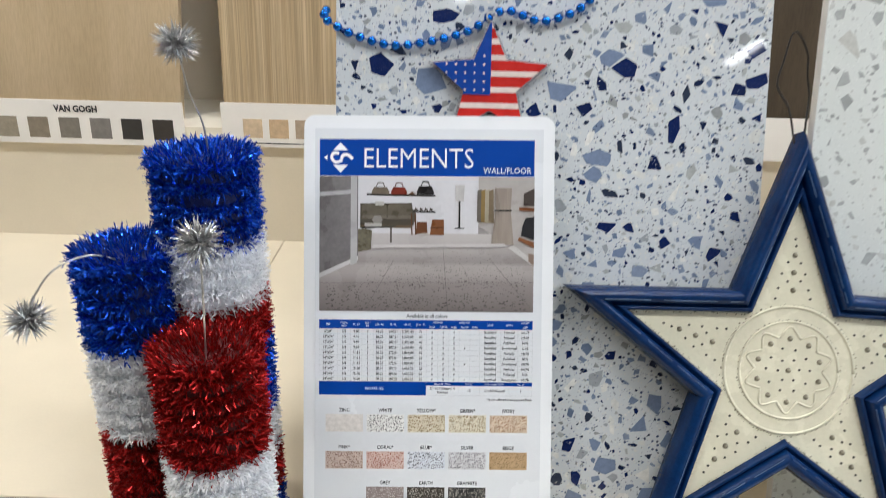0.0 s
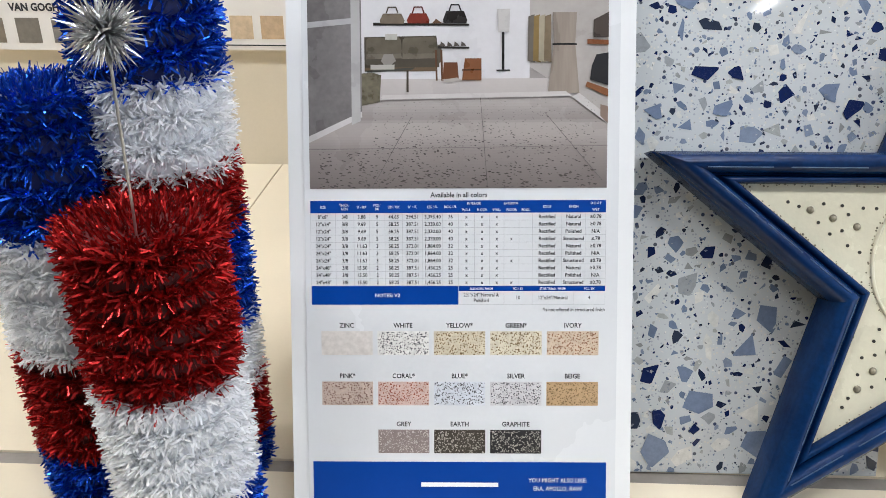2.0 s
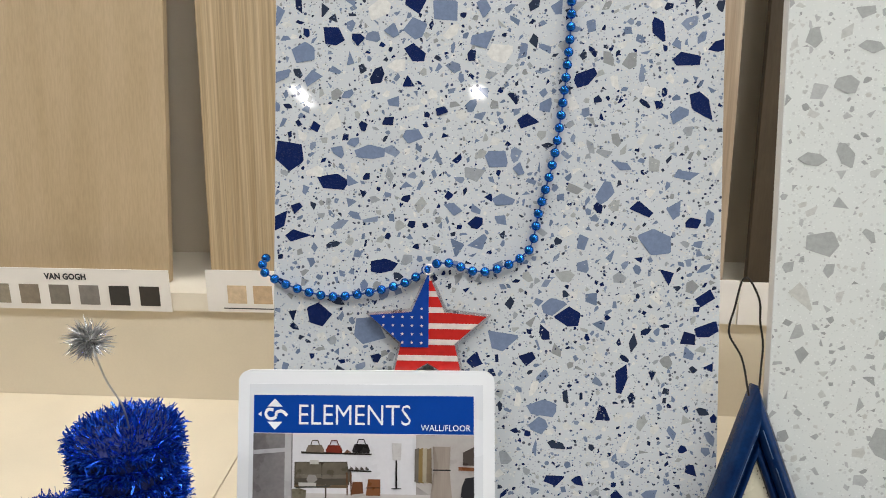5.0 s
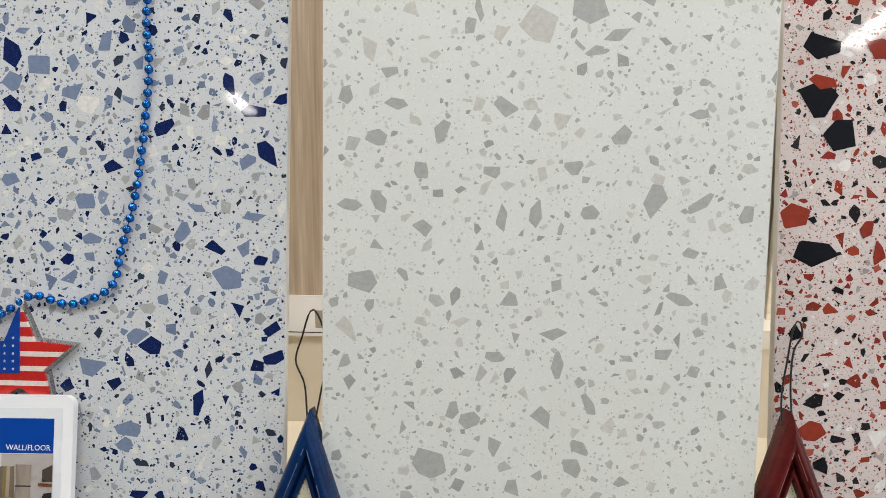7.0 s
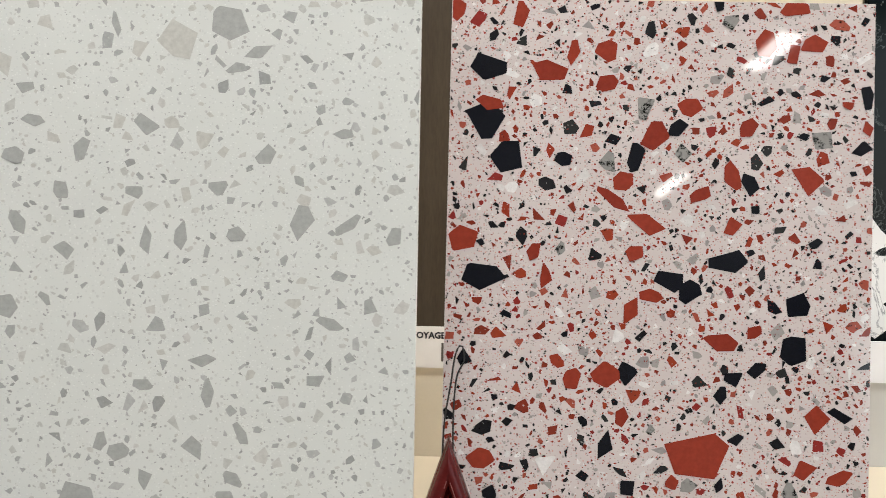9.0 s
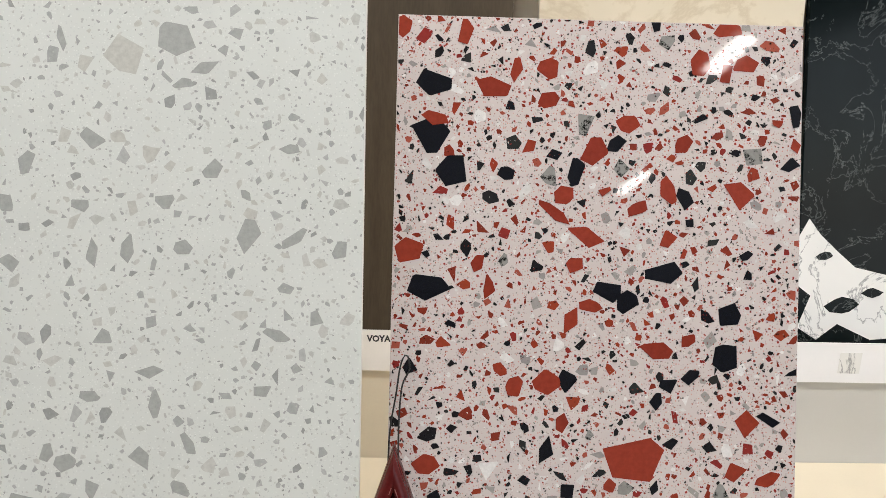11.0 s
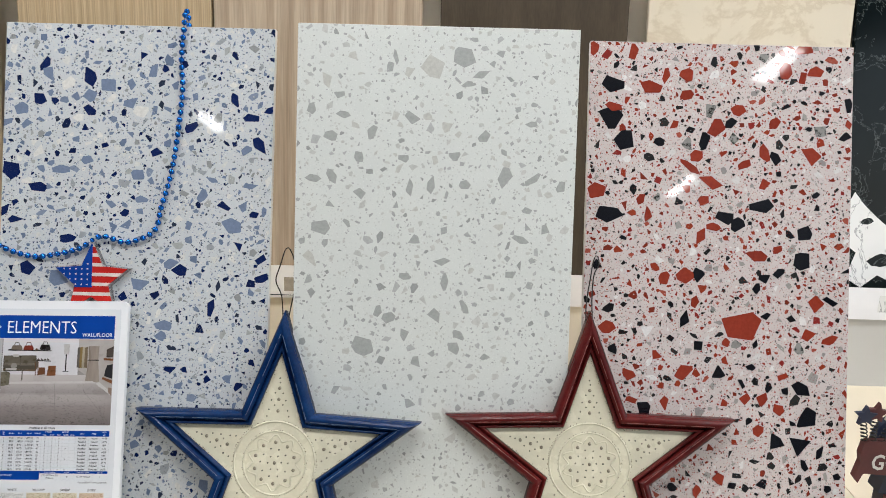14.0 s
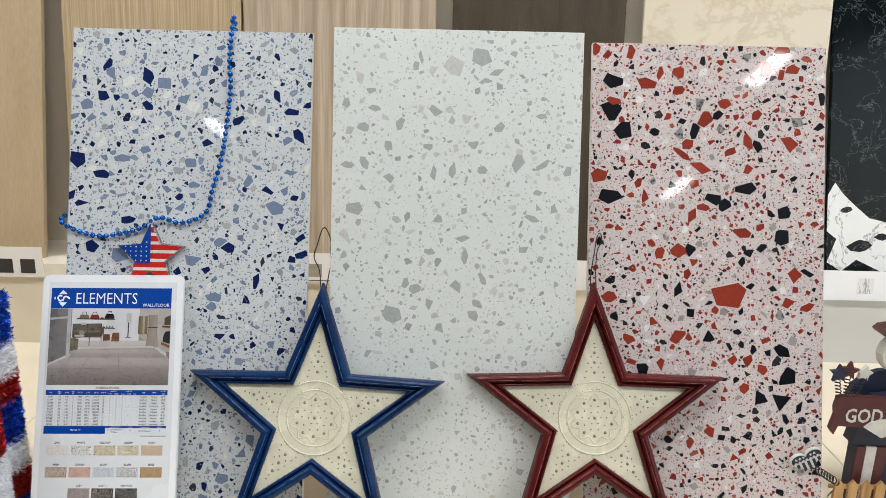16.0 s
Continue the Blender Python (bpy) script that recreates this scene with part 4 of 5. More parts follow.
wooden_star(pose(0.3128, 0.4691, 0.0, -21.83, 0.83, -1.07), STAR_BLUE, BLUE_WORN, "navy-blue painted wooden star with a cream embossed tin centre",
            [(-0.003, 0.004, 0.282), (-0.0069, 0.006, 0.305), (-0.0147, 0.008, 0.321), (-0.0113, 0.008, 0.3375), (-0.0069, 0.008, 0.355), (-0.0025, 0.008, 0.3565), (0.0042, 0.008, 0.343), (0.0048, 0.008, 0.329), (0.0067, 0.008, 0.315), (0.005, 0.006, 0.300), (0.003, 0.004, 0.282)], 0.159)
wooden_star(pose(0.6477, 0.488, 0.0, -19.38, -0.84, -0.26), STAR_RED, RED_WORN, "maroon painted wooden star with a cream embossed tin centre",
            [(-0.004, 0.002, 0.272), (-0.003, 0.006, 0.300), (0.001, 0.006, 0.325), (0.004, 0.004, 0.345), (0.008, 0.004, 0.352), (0.010, 0.004, 0.342), (0.005, 0.006, 0.330), (0.003, 0.006, 0.305), (0.003, 0.002, 0.274)], 0.161)


# ---- printed display board ----
def display_board():
    t = thing("display_board", pose(-0.0045, 0.4607, 0.0035, -21.33, -0.73, 1.4) @ Matrix.Diagonal((0.980, 1, 0.9592, 1)), "white printed product board with a showroom photo and colour swatches", "display board")
    W, H, r = 0.168, 0.3025, 0.0075
    pts = []
    for cx, cz, a0 in ((W - r, r - 0.0035, -90), (W - r, H - r, 0), (r, H - r, 90), (r, r - 0.0035, 180)):
        pts += [(cx + r * math.cos(radians(a0 + k * 15)), cz + r * math.sin(radians(a0 + k * 15))) for k in range(7)]
    bm = bmesh.new()
    prism(bm, pts, 0.0, 0.0055)
    part("panel", bm, BOARD_WHITE, t)
    sheet = boxpart("sheet", (0.0075, -0.0004, 0.006, 0.1605, 0.0, 0.2935), BOARD_LAM, t, "laminated printed sheet")
    bm = bmesh.new()
    prism(bm, [(0.06, 0.002), (0.11, 0.002), (0.095, 0.22), (0.075, 0.22)], 0.0055, 0.008)
    part("easel_back", bm, CARD, t)
    y = -0.0005
    u0, u1 = 0.0105, 0.1545
    flat("header", rect(u0, 0.2612, u1, 0.2862), y, INK_BLUE, sheet, "blue title band")
    lettering("title", "ELEMENTS", 0.0392, 0.2668, 0.0195, y - 0.0002, INK_WHITE, sheet, "LEFT", 0.835, bold=-0.00012)
    lettering("subtitle", "WALL/FLOOR", 0.1525, 0.2634, 0.0058, y - 0.0002, INK_WHITE, sheet, "RIGHT", 0.9)
    cx, cz = 0.0245, 0.2735
    for p in ([(cx - 0.005, cz + 0.0050), (cx + 0.005, cz + 0.0050), (cx, cz + 0.0103)], [(cx - 0.005, cz - 0.0050), (cx + 0.005, cz - 0.0050), (cx, cz - 0.0103)],
              [(cx - 0.0112, cz), (cx - 0.0088, cz - 0.0017), (cx - 0.0088, cz + 0.0017)]):
        flat("mark", p, y - 0.0002, INK_WHITE, sheet)
    bm = bmesh.new()
    tube(bm, smooth_path([(cx - 0.001, y, cz + 0.0028), (cx - 0.0045, y, cz + 0.003), (cx - 0.006, y, cz), (cx - 0.0035, y, cz - 0.003), (cx + 0.0005, y, cz - 0.002), (cx + 0.001, y, cz + 0.001),
                           (cx + 0.0045, y, cz + 0.002), (cx + 0.0085, y, cz - 0.001)], 0.0006), 0.0011, 6)
    for v in bm.verts:
        v.co.y = y - 0.0002 + (v.co.y - y) * 0.05
    part("mark", bm, INK_WHITE, sheet)
    photo(sheet, u0, 0.1682, u1 + 0.0002, 0.2608, y)
    lettering("caption", "Available in all colors", 0.0832, 0.1638, 0.0036, y, INK_BLACK, sheet, "CENTER", 0.9, bold=0.00006)
    # size table
    top, rows_top, rows_bot, low = 0.1622, 0.1560, 0.1195, 0.1100
    flat("table_head", rect(u0, rows_top, u1, top), y, INK_BLUE, sheet)
    cols = [0.0105, 0.0228, 0.0318, 0.0394, 0.0470, 0.0556, 0.0654, 0.0752, 0.0829, 0.0907, 0.0981, 0.1051, 0.1124, 0.1189, 0.1331, 0.1446, 0.1545]
    heads = ["SIZE", "THICK-\nNESS", "SF / BX", "PCS /\nBX", "LBS / BX", "SF / PL", "LBS / PL", "BOX / PL", "WALL", "FLOOR", "WALL", "FLOOR", "POOL", "EDGE", "FINISH", "WET"]
    for i, wd in enumerate(heads):
        c = (cols[i] + cols[i + 1]) / 2
        lettering("head_word", wd, c, rows_top + (0.0009 if 8 <= i <= 12 or i == 15 else 0.0033 if "\n" in wd else 0.0024), 0.00185, y - 0.0002, INK_WHITE, sheet, "CENTER", 0.85)
    for wd, c in (("INTERIOR", 0.0905), ("EXTERIOR", 0.1085), ("D.C.O.F", 0.1496)):
        lettering("head_word", wd, c, rows_top + 0.0041, 0.0018, y - 0.0002, INK_WHITE, sheet, "CENTER", 0.85)
    sizes = ["8\"x8\""] + ["12\"x24\""] * 3 + ["24\"x24\""] * 3 + ["24\"x48\""] * 3
    body = [sizes, ["3/8"] * 10, ["3.88"] + ["9.69"] * 3 + ["11.63"] * 3 + ["15.50"] * 3, ["9"] + ["5"] * 3 + ["3"] * 3 + ["2"] * 3, ["44.65"] + ["58.25"] * 9,
            ["294.51"] + ["387.51"] * 3 + ["372.01"] * 3 + ["387.51"] * 3, ["3,393.40"] + ["2,330.00"] * 3 + ["1,864.00"] * 3 + ["1,456.25"] * 3, ["76"] + ["40"] * 3 + ["32"] * 3 + ["25"] * 3,
            ["x"] * 10, ["x"] * 10, ["x"] * 10, ["", "", "", "x", "", "", "x", "", "", "x"], [], ["Rectified"] * 10,
            ["Natural"] + ["Natural", "Polished", "Structured"] * 3, ["\u22650.78", "\u22650.78", "N/A", "\u2264.78", "\u22650.78", "N/A", "\u22640.78", "\u22650.78", "N/A", "\u22640.78"]]
    step = (rows_top - rows_bot) / 10
    for i, words in enumerate(body):
        for k, wd in enumerate(words):
            if wd:
                lettering("cell", wd, (cols[i] + cols[i + 1]) / 2, rows_top - (k + 1) * step + 0.0009, 0.0026, y - 0.0001, INK_BLACK, sheet, "CENTER", 0.9, bold=0.00003)
    bm = bmesh.new()
    for k in range(11):
        box(bm, u0, y - 0.00005, rows_top - k * step - 0.00006, u1, y, rows_top - k * step + 0.00006)
    for c in cols:
        box(bm, c - 0.00006, y - 0.00006, rows_bot, c + 0.00006, y - 0.00001, rows_top)
    for a, b, c, d in ((0.0829, low, u1, low + 0.0001), (0.0829, low, 0.083, 0.117), (0.1051, low, 0.1052, 0.117), (0.1189, low, 0.119, 0.117), (0.139, low, 0.1391, 0.117), (u1 - 0.0001, low, u1, 0.117)):
        box(bm, a, y - 0.00005, b, c, y, d)
    part("table_rule", bm, INK_LINE, sheet)
    flat("notes_band", rect(u0, low, 0.0828, rows_bot), y, INK_BLUE, sheet)
    lettering("notes", "NOTES: V2", 0.048, 0.1138, 0.0026, y - 0.0002, INK_WHITE, sheet)
    flat("table_head", rect(0.083, 0.1168, u1, rows_bot), y, INK_BLUE, sheet)
    for wd, c in (("BULLNOSE / FINISH", 0.094), ("PCS / BX", 0.112), ("STAIR TREAD / FINISH", 0.129), ("PCS / BX", 0.1468)):
        lettering("head_word", wd, c, 0.1175, 0.00165, y - 0.0002, INK_WHITE, sheet, "CENTER", 0.8)
    for wd, c, b in (("2\u00bd\"x24\"/Natural &", 0.094, 0.1141), ("Polished", 0.094, 0.1113), ("10", 0.112, 0.1127), ("12\"x24\"/Natural", 0.129, 0.1127), ("4", 0.1468, 0.1127)):
        lettering("cell", wd, c, b, 0.0026, y - 0.0001, INK_BLACK, sheet, "CENTER", 0.85)
    lettering("cell", "*Is not offered in structured finish", u1, 0.1066, 0.0026, y, INK_BLACK, sheet, "RIGHT", 0.85)
    # colour swatches
    swatches = [("ZINC", 0, 0, (0.66, 0.62, 0.59), None), ("WHITE", 1, 0, (0.70, 0.69, 0.67), 0), ("YELLOW*", 2, 0, (0.62, 0.55, 0.42), 1), ("GREEN*", 3, 0, (0.66, 0.60, 0.47), 1), ("IVORY", 4, 0, (0.62, 0.50, 0.38), 2),
                ("PINK*", 0, 1, (0.55, 0.44, 0.38), 3), ("CORAL*", 1, 1, (0.62, 0.46, 0.41), 4), ("BLUE*", 2, 1, (0.60, 0.63, 0.69), 0), ("SILVER", 3, 1, (0.58, 0.57, 0.59), 0), ("BEIGE", 4, 1, (0.50, 0.34, 0.19), 1),
                ("GREY", 1, 2, (0.26, 0.21, 0.20), 5), ("EARTH", 2, 2, (0.05, 0.042, 0.033), 6), ("GRAPHITE", 3, 2, (0.018, 0.018, 0.02), 6)]
    flecks = [(0.12, 0.12, 0.13), (0.22, 0.15, 0.07), (0.28, 0.13, 0.07), (0.22, 0.12, 0.10), (0.36, 0.12, 0.08), (0.55, 0.50, 0.48), (0.45, 0.43, 0.38)]
    inks = [mat("swatch_fleck", c, 0.4, bmp=0) for c in flecks]
    rng = random.Random(21)
    for wd, cx, rw, c, f in swatches:
        a = 0.0150 + 0.0278 * cx
        b = (0.0843, 0.0585, 0.0337)[rw]
        sw = flat("swatch", rect(a, b, a + 0.0254, b + 0.0122), y, mat("swatch_ink", c, 0.35, vary=0.1, scale=300, bmp=0), sheet)
        lettering("swatch_name", wd, a + 0.0127, b + 0.0140, 0.0034, y, INK_BLACK, sheet, "CENTER", 0.88, bold=0.00005)
        if f is not None:
            bm = bmesh.new()
            for _ in range(380):
                s = rng.uniform(0.00018, 0.0006)
                x, z = rng.uniform(a + s, a + 0.0254 - s), rng.uniform(b + s, b + 0.0122 - s)
                an = rng.uniform(0, 3)
                bm.faces.new([bm.verts.new((x + s * math.cos(an + k * 1.57) * rng.uniform(0.4, 1), y - 0.0001, z + s * math.sin(an + k * 1.57) * rng.uniform(0.4, 1))) for k in range(4)])
            tagged(part("fleck_print", bm, inks[f], sheet), kind="stuff")
    flat("footer", rect(0.0100, 0.0065, 0.1560, 0.0292), y, INK_BLUE, sheet, "blue footer band")
    flat("print_bar", rect(0.0640, 0.0163, 0.1025, 0.0185), y - 0.0002, INK_WHITE, sheet)
    lettering("footer_words", "YOU MIGHT ALSO LIKE:", 0.1320, 0.0188, 0.0031, y - 0.0002, INK_WHITE, sheet, "CENTER", 0.88)
    lettering("footer_words", "ERA, APOLLO, RAW", 0.1320, 0.0145, 0.0031, y - 0.0002, INK_WHITE, sheet, "CENTER", 0.88)
    return t


def ink(c, vary=0.08, scale=60, stretch=(1, 1, 1)):
    m = mat("photo_ink", tuple(0.9 * v ** 1.25 for v in c), 0.3, vary=vary, scale=scale, stretch=stretch, bmp=0)
    m.node_tree.nodes["Principled BSDF"].inputs["Specular IOR Level"].default_value = 0.3
    return m


def photo(parent, a, b, c, d, y):
    """Printed photo of a shop interior with a speckled floor, drawn flat."""
    W, H = c - a, d - b
    ph = flat("photo", rect(a, b, c, d), y, ink((0.40, 0.375, 0.365), 0.10, 26, (1, 1, 3)), parent, "printed photo of a shop with a speckled floor")
    layer = [0]

    def P(pts, col, **k):
        layer[0] += 1
        flat("photo_print", [(a + x * W, b + (1 - z) * H) for x, z in pts], y - 0.00008 - 0.000012 * layer[0], ink(col, **k), ph)
    P([(0.18, 0.0), (0.74, 0.0), (0.74, 0.44), (0.18, 0.44)], (0.70, 0.69, 0.71), vary=0.06, scale=20)
    # the floor: soft bands of light and shade towards the camera of the photo
    tones = [(0.42, 0.70), (0.50, 0.66), (0.56, 0.58), (0.60, 0.50), (0.63, 0.47), (0.66, 0.58), (0.72, 0.56), (0.80, 0.44), (0.90, 0.37), (1.0, 0.31)]
    for k in range(40):
        f0, f1 = 0.42 + 0.58 * k / 40, 0.42 + 0.58 * (k + 1) / 40
        p, q = [(p, q) for p, q in zip(tones, tones[1:]) if p[0] <= (f0 + f1) / 2 <= q[0]][0]
        g = 0.84 * p[1] + 0.84 * (q[1] - p[1]) * ((f0 + f1) / 2 - p[0]) / (q[0] - p[0])
        P([(0.0, f0), (1.0, f0), (1.0, f1), (0.0, f1)], (g, g * (0.94 - 0.05 * k / 40), g * (0.92 - 0.06 * k / 40)), vary=0.05, scale=22)
        layer[0] -= 1
    layer[0] += 1
    P([(0.74, 0.0), (1.0, 0.0), (1.0, 0.62), (0.74, 0.36)], (0.50, 0.47, 0.45))
    P([(0.0, 0.0), (0.18, 0.0), (0.18, 0.60), (0.0, 0.73)], (0.27, 0.255, 0.255), vary=0.3, scale=26)
    P([(0.0, 0.72), (0.18, 0.59), (0.18, 0.62), (0.0, 0.755)], (0.62, 0.60, 0.60))
    P([(0.145, 0.0), (0.175, 0.0), (0.175, 0.64), (0.145, 0.66)], (0.50, 0.49, 0.49))
    P([(0.0, 0.12), (0.145, 0.10), (0.145, 0.13), (0.0, 0.15)], (0.50, 0.49, 0.50))
    # sofa: arm rests, two back cushions, seat, wooden frame and legs
    P([(0.19, 0.20), (0.43, 0.195), (0.44, 0.31), (0.44, 0.36), (0.19, 0.36)], (0.12, 0.105, 0.085), vary=0.15)
    for q0, q1 in ((0.197, 0.312), (0.318, 0.430)):
        P([(q0, 0.215), (q0 + 0.008, 0.204), (q1 - 0.008, 0.202), (q1, 0.215), (q1 + 0.002, 0.285), (q0 - 0.002, 0.287)], (0.185, 0.165, 0.13), vary=0.2, scale=90)
        P([(q0, 0.288), (q1, 0.286), (q1 + 0.004, 0.312), (q0 - 0.002, 0.316)], (0.225, 0.20, 0.165), vary=0.15, scale=90)
    P([(0.432, 0.245), (0.446, 0.24), (0.450, 0.33), (0.436, 0.34)], (0.15, 0.135, 0.11))
    for q0 in (0.425, 0.443):
        P([(q0, 0.27), (q0 + 0.007, 0.27), (q0 + 0.009, 0.43), (q0 + 0.003, 0.43)], (0.16, 0.085, 0.045))
    P([(0.19, 0.36), (0.43, 0.36), (0.43, 0.38), (0.19, 0.38)], (0.20, 0.15, 0.10))
    P([(0.18, 0.39), (0.215, 0.385), (0.245, 0.40), (0.24, 0.54), (0.18, 0.56)], (0.22, 0.20, 0.15), vary=0.25, scale=200)
    P([(0.19, 0.375), (0.36, 0.36), (0.345, 0.375), (0.20, 0.385)], (0.10, 0.10, 0.09))
    P([(0.21, 0.345), (0.29, 0.345), (0.29, 0.37), (0.21, 0.37)], (0.52, 0.50, 0.47))
    P([(0.33, 0.37), (0.337, 0.37), (0.337, 0.49), (0.33, 0.49)], (0.12, 0.10, 0.08))
    P([(0.255, 0.29), (0.285, 0.29), (0.295, 0.325), (0.28, 0.345), (0.255, 0.345), (0.245, 0.325)], (0.34, 0.32, 0.30))
    P([(0.26, 0.185), (0.30, 0.185), (0.30, 0.215), (0.26, 0.215)], (0.55, 0.53, 0.50))
    P([(0.22, 0.125), (0.54, 0.135), (0.54, 0.145), (0.22, 0.14)], (0.04, 0.035, 0.03))
    # bags with rounded bodies and handles on the shelf
    for q0, q1, h, col in ((0.245, 0.322, 0.055, (0.24, 0.20, 0.16)), (0.335, 0.405, 0.055, (0.26, 0.06, 0.04)), (0.455, 0.53, 0.065, (0.045, 0.04, 0.04))):
        m = (q0 + q1) / 2
        P([(m - 0.022, 0.133 - h), (m - 0.014, 0.098 - h), (m + 0.014, 0.098 - h), (m + 0.022, 0.133 - h), (m + 0.017, 0.133 - h), (m + 0.011, 0.105 - h), (m - 0.011, 0.105 - h), (m - 0.017, 0.133 - h)], tuple(v * 0.6 for v in col))
        P([(q0, 0.130), (q0 - 0.003, 0.115), (q0 + 0.008, 0.134 - h), (q1 - 0.008, 0.134 - h), (q1 + 0.003, 0.115), (q1, 0.132)], col, vary=0.25, scale=120)
    P([(0.415, 0.132), (0.430, 0.108), (0.438, 0.118), (0.450, 0.130)], (0.20, 0.12, 0.08))
    P([(0.435, 0.25), (0.54, 0.255), (0.54, 0.265), (0.435, 0.262)], (0.05, 0.045, 0.04))
    for k in range(4):
        P([(0.445 + 0.023 * k, 0.225), (0.457 + 0.023 * k, 0.24), (0.460 + 0.023 * k, 0.25), (0.443 + 0.023 * k, 0.25)], (0.14, 0.12, 0.11))
    P([(0.455, 0.335), (0.50, 0.335), (0.505, 0.43), (0.45, 0.43)], (0.20, 0.095, 0.05))
    P([(0.525, 0.315), (0.58, 0.315), (0.58, 0.43), (0.515, 0.43)], (0.27, 0.13, 0.065))
    P([(0.515, 0.372), (0.58, 0.37), (0.58, 0.378), (0.515, 0.38)], (0.12, 0.06, 0.03))
    P([(0.45, 0.425), (0.50, 0.415), (0.515, 0.43), (0.47, 0.445)], (0.50, 0.47, 0.44))
    P([(0.632, 0.06), (0.675, 0.06), (0.672, 0.18), (0.635, 0.18)], (0.60, 0.58, 0.57))
    P([(0.648, 0.18), (0.656, 0.18), (0.656, 0.375), (0.648, 0.375)], (0.03, 0.03, 0.03))
    P([(0.63, 0.375), (0.675, 0.375), (0.675, 0.382), (0.63, 0.382)], (0.04, 0.04, 0.04))
    for k, col in enumerate(((0.20, 0.18, 0.16), (0.30, 0.22, 0.10), (0.42, 0.38, 0.30), (0.25, 0.20, 0.14))):
        P([(0.735 + 0.018 * k, 0.10), (0.755 + 0.018 * k, 0.09), (0.758 + 0.018 * k, 0.34), (0.733 + 0.018 * k, 0.33)], col, vary=0.2)
    P([(0.815, 0.08), (0.895, 0.08), (0.89, 0.24), (0.905, 0.50), (0.80, 0.50), (0.82, 0.24)], (0.38, 0.33, 0.29), vary=0.15, scale=200, stretch=(1, 1, 0.1))
    P([(0.815, 0.24), (0.895, 0.24), (0.895, 0.25), (0.815, 0.25)], (0.03, 0.03, 0.03))
    P([(0.93, 0.22), (1.0, 0.225), (1.0, 0.25), (0.93, 0.245)], (0.26, 0.12, 0.06))
    P([(0.93, 0.44), (1.0, 0.48), (1.0, 0.52), (0.925, 0.465)], (0.30, 0.15, 0.08))
    P([(0.945, 0.36), (0.96, 0.30), (1.0, 0.29), (1.0, 0.46), (0.94, 0.43)], (0.05, 0.05, 0.055))
    P([(0.95, 0.12), (1.0, 0.08), (1.0, 0.21), (0.95, 0.21)], (0.12, 0.10, 0.09))
    P([(0.88, 0.52), (0.905, 0.50), (1.0, 0.62), (1.0, 0.66)], (0.62, 0.60, 0.59))
    P([(0.975, 0.56), (1.0, 0.57), (1.0, 0.66), (0.975, 0.62)], (0.34, 0.26, 0.22))
    for q in ([(0.575, 0.50), (0.5762, 0.50), (0.6015, 1.0), (0.599, 1.0)], [(0.345, 0.62), (0.347, 0.62), (0.212, 1.0), (0.209, 1.0)], [(0.79, 0.60), (0.792, 0.60), (0.985, 0.96), (0.983, 0.962)],
              [(0.0, 0.790), (1.0, 0.775), (1.0, 0.7765), (0.0, 0.7925)]):
        P(q, (0.22, 0.20, 0.20))
    # soft bright bands of daylight across the shop floor
    P([(0.25, 0.505), (0.86, 0.49), (0.88, 0.515), (0.24, 0.53)], (0.62, 0.59, 0.58), vary=0.05)
    rng = random.Random(77)
    bm = bmesh.new()
    for _ in range(1500):
        t = 0.52 + 0.48 * rng.random() ** 0.8
        x = rng.uniform(0.03 if t > 0.8 else 0.22, 0.96)
        s = 0.0040 * (t - 0.40) / 0.6 * rng.uniform(0.4, 2.0)
        k = rng.uniform(0.3, 0.6)
        q = [(x - s, t), (x - s * 0.2, t - s * k * 1.4), (x + s, t - s * k * 0.3), (x + s * 0.4, t + s * k * 1.2)]
        bm.faces.new([bm.verts.new((a + min(max(px, 0), 1) * W, y - 0.0011, b + (1 - min(pz, 0.998)) * H)) for px, pz in q])
    tagged(part("photo_fleck", bm, ink((0.13, 0.115, 0.11)), ph), kind="stuff")


display_board()


# ---- tinsel firecrackers ----
def tinsel_burst(bm, c, r, count, rng, width=0.0006):
    for _ in range(count):
        d = Vector((rng.gauss(0, 1), rng.gauss(0, 1), rng.gauss(0, 1))).normalized()
        s = d.cross(Vector((rng.gauss(0, 1), rng.gauss(0, 1), rng.gauss(0, 1)))).normalized() * width
        e = c + d * r * rng.uniform(0.55, 1.05)
        bend = s.cross(d).normalized() * r * rng.uniform(-0.18, 0.18)
        a, b, m1, m2 = c - s, c + s, (c + e) / 2 + bend + s, (c + e) / 2 + bend - s
        v = [bm.verts.new(p) for p in (a, b, m1, m2, e)]
        bm.faces.new((v[0], v[1], v[2], v[3]))
        bm.faces.new((v[3], v[2], v[4]))


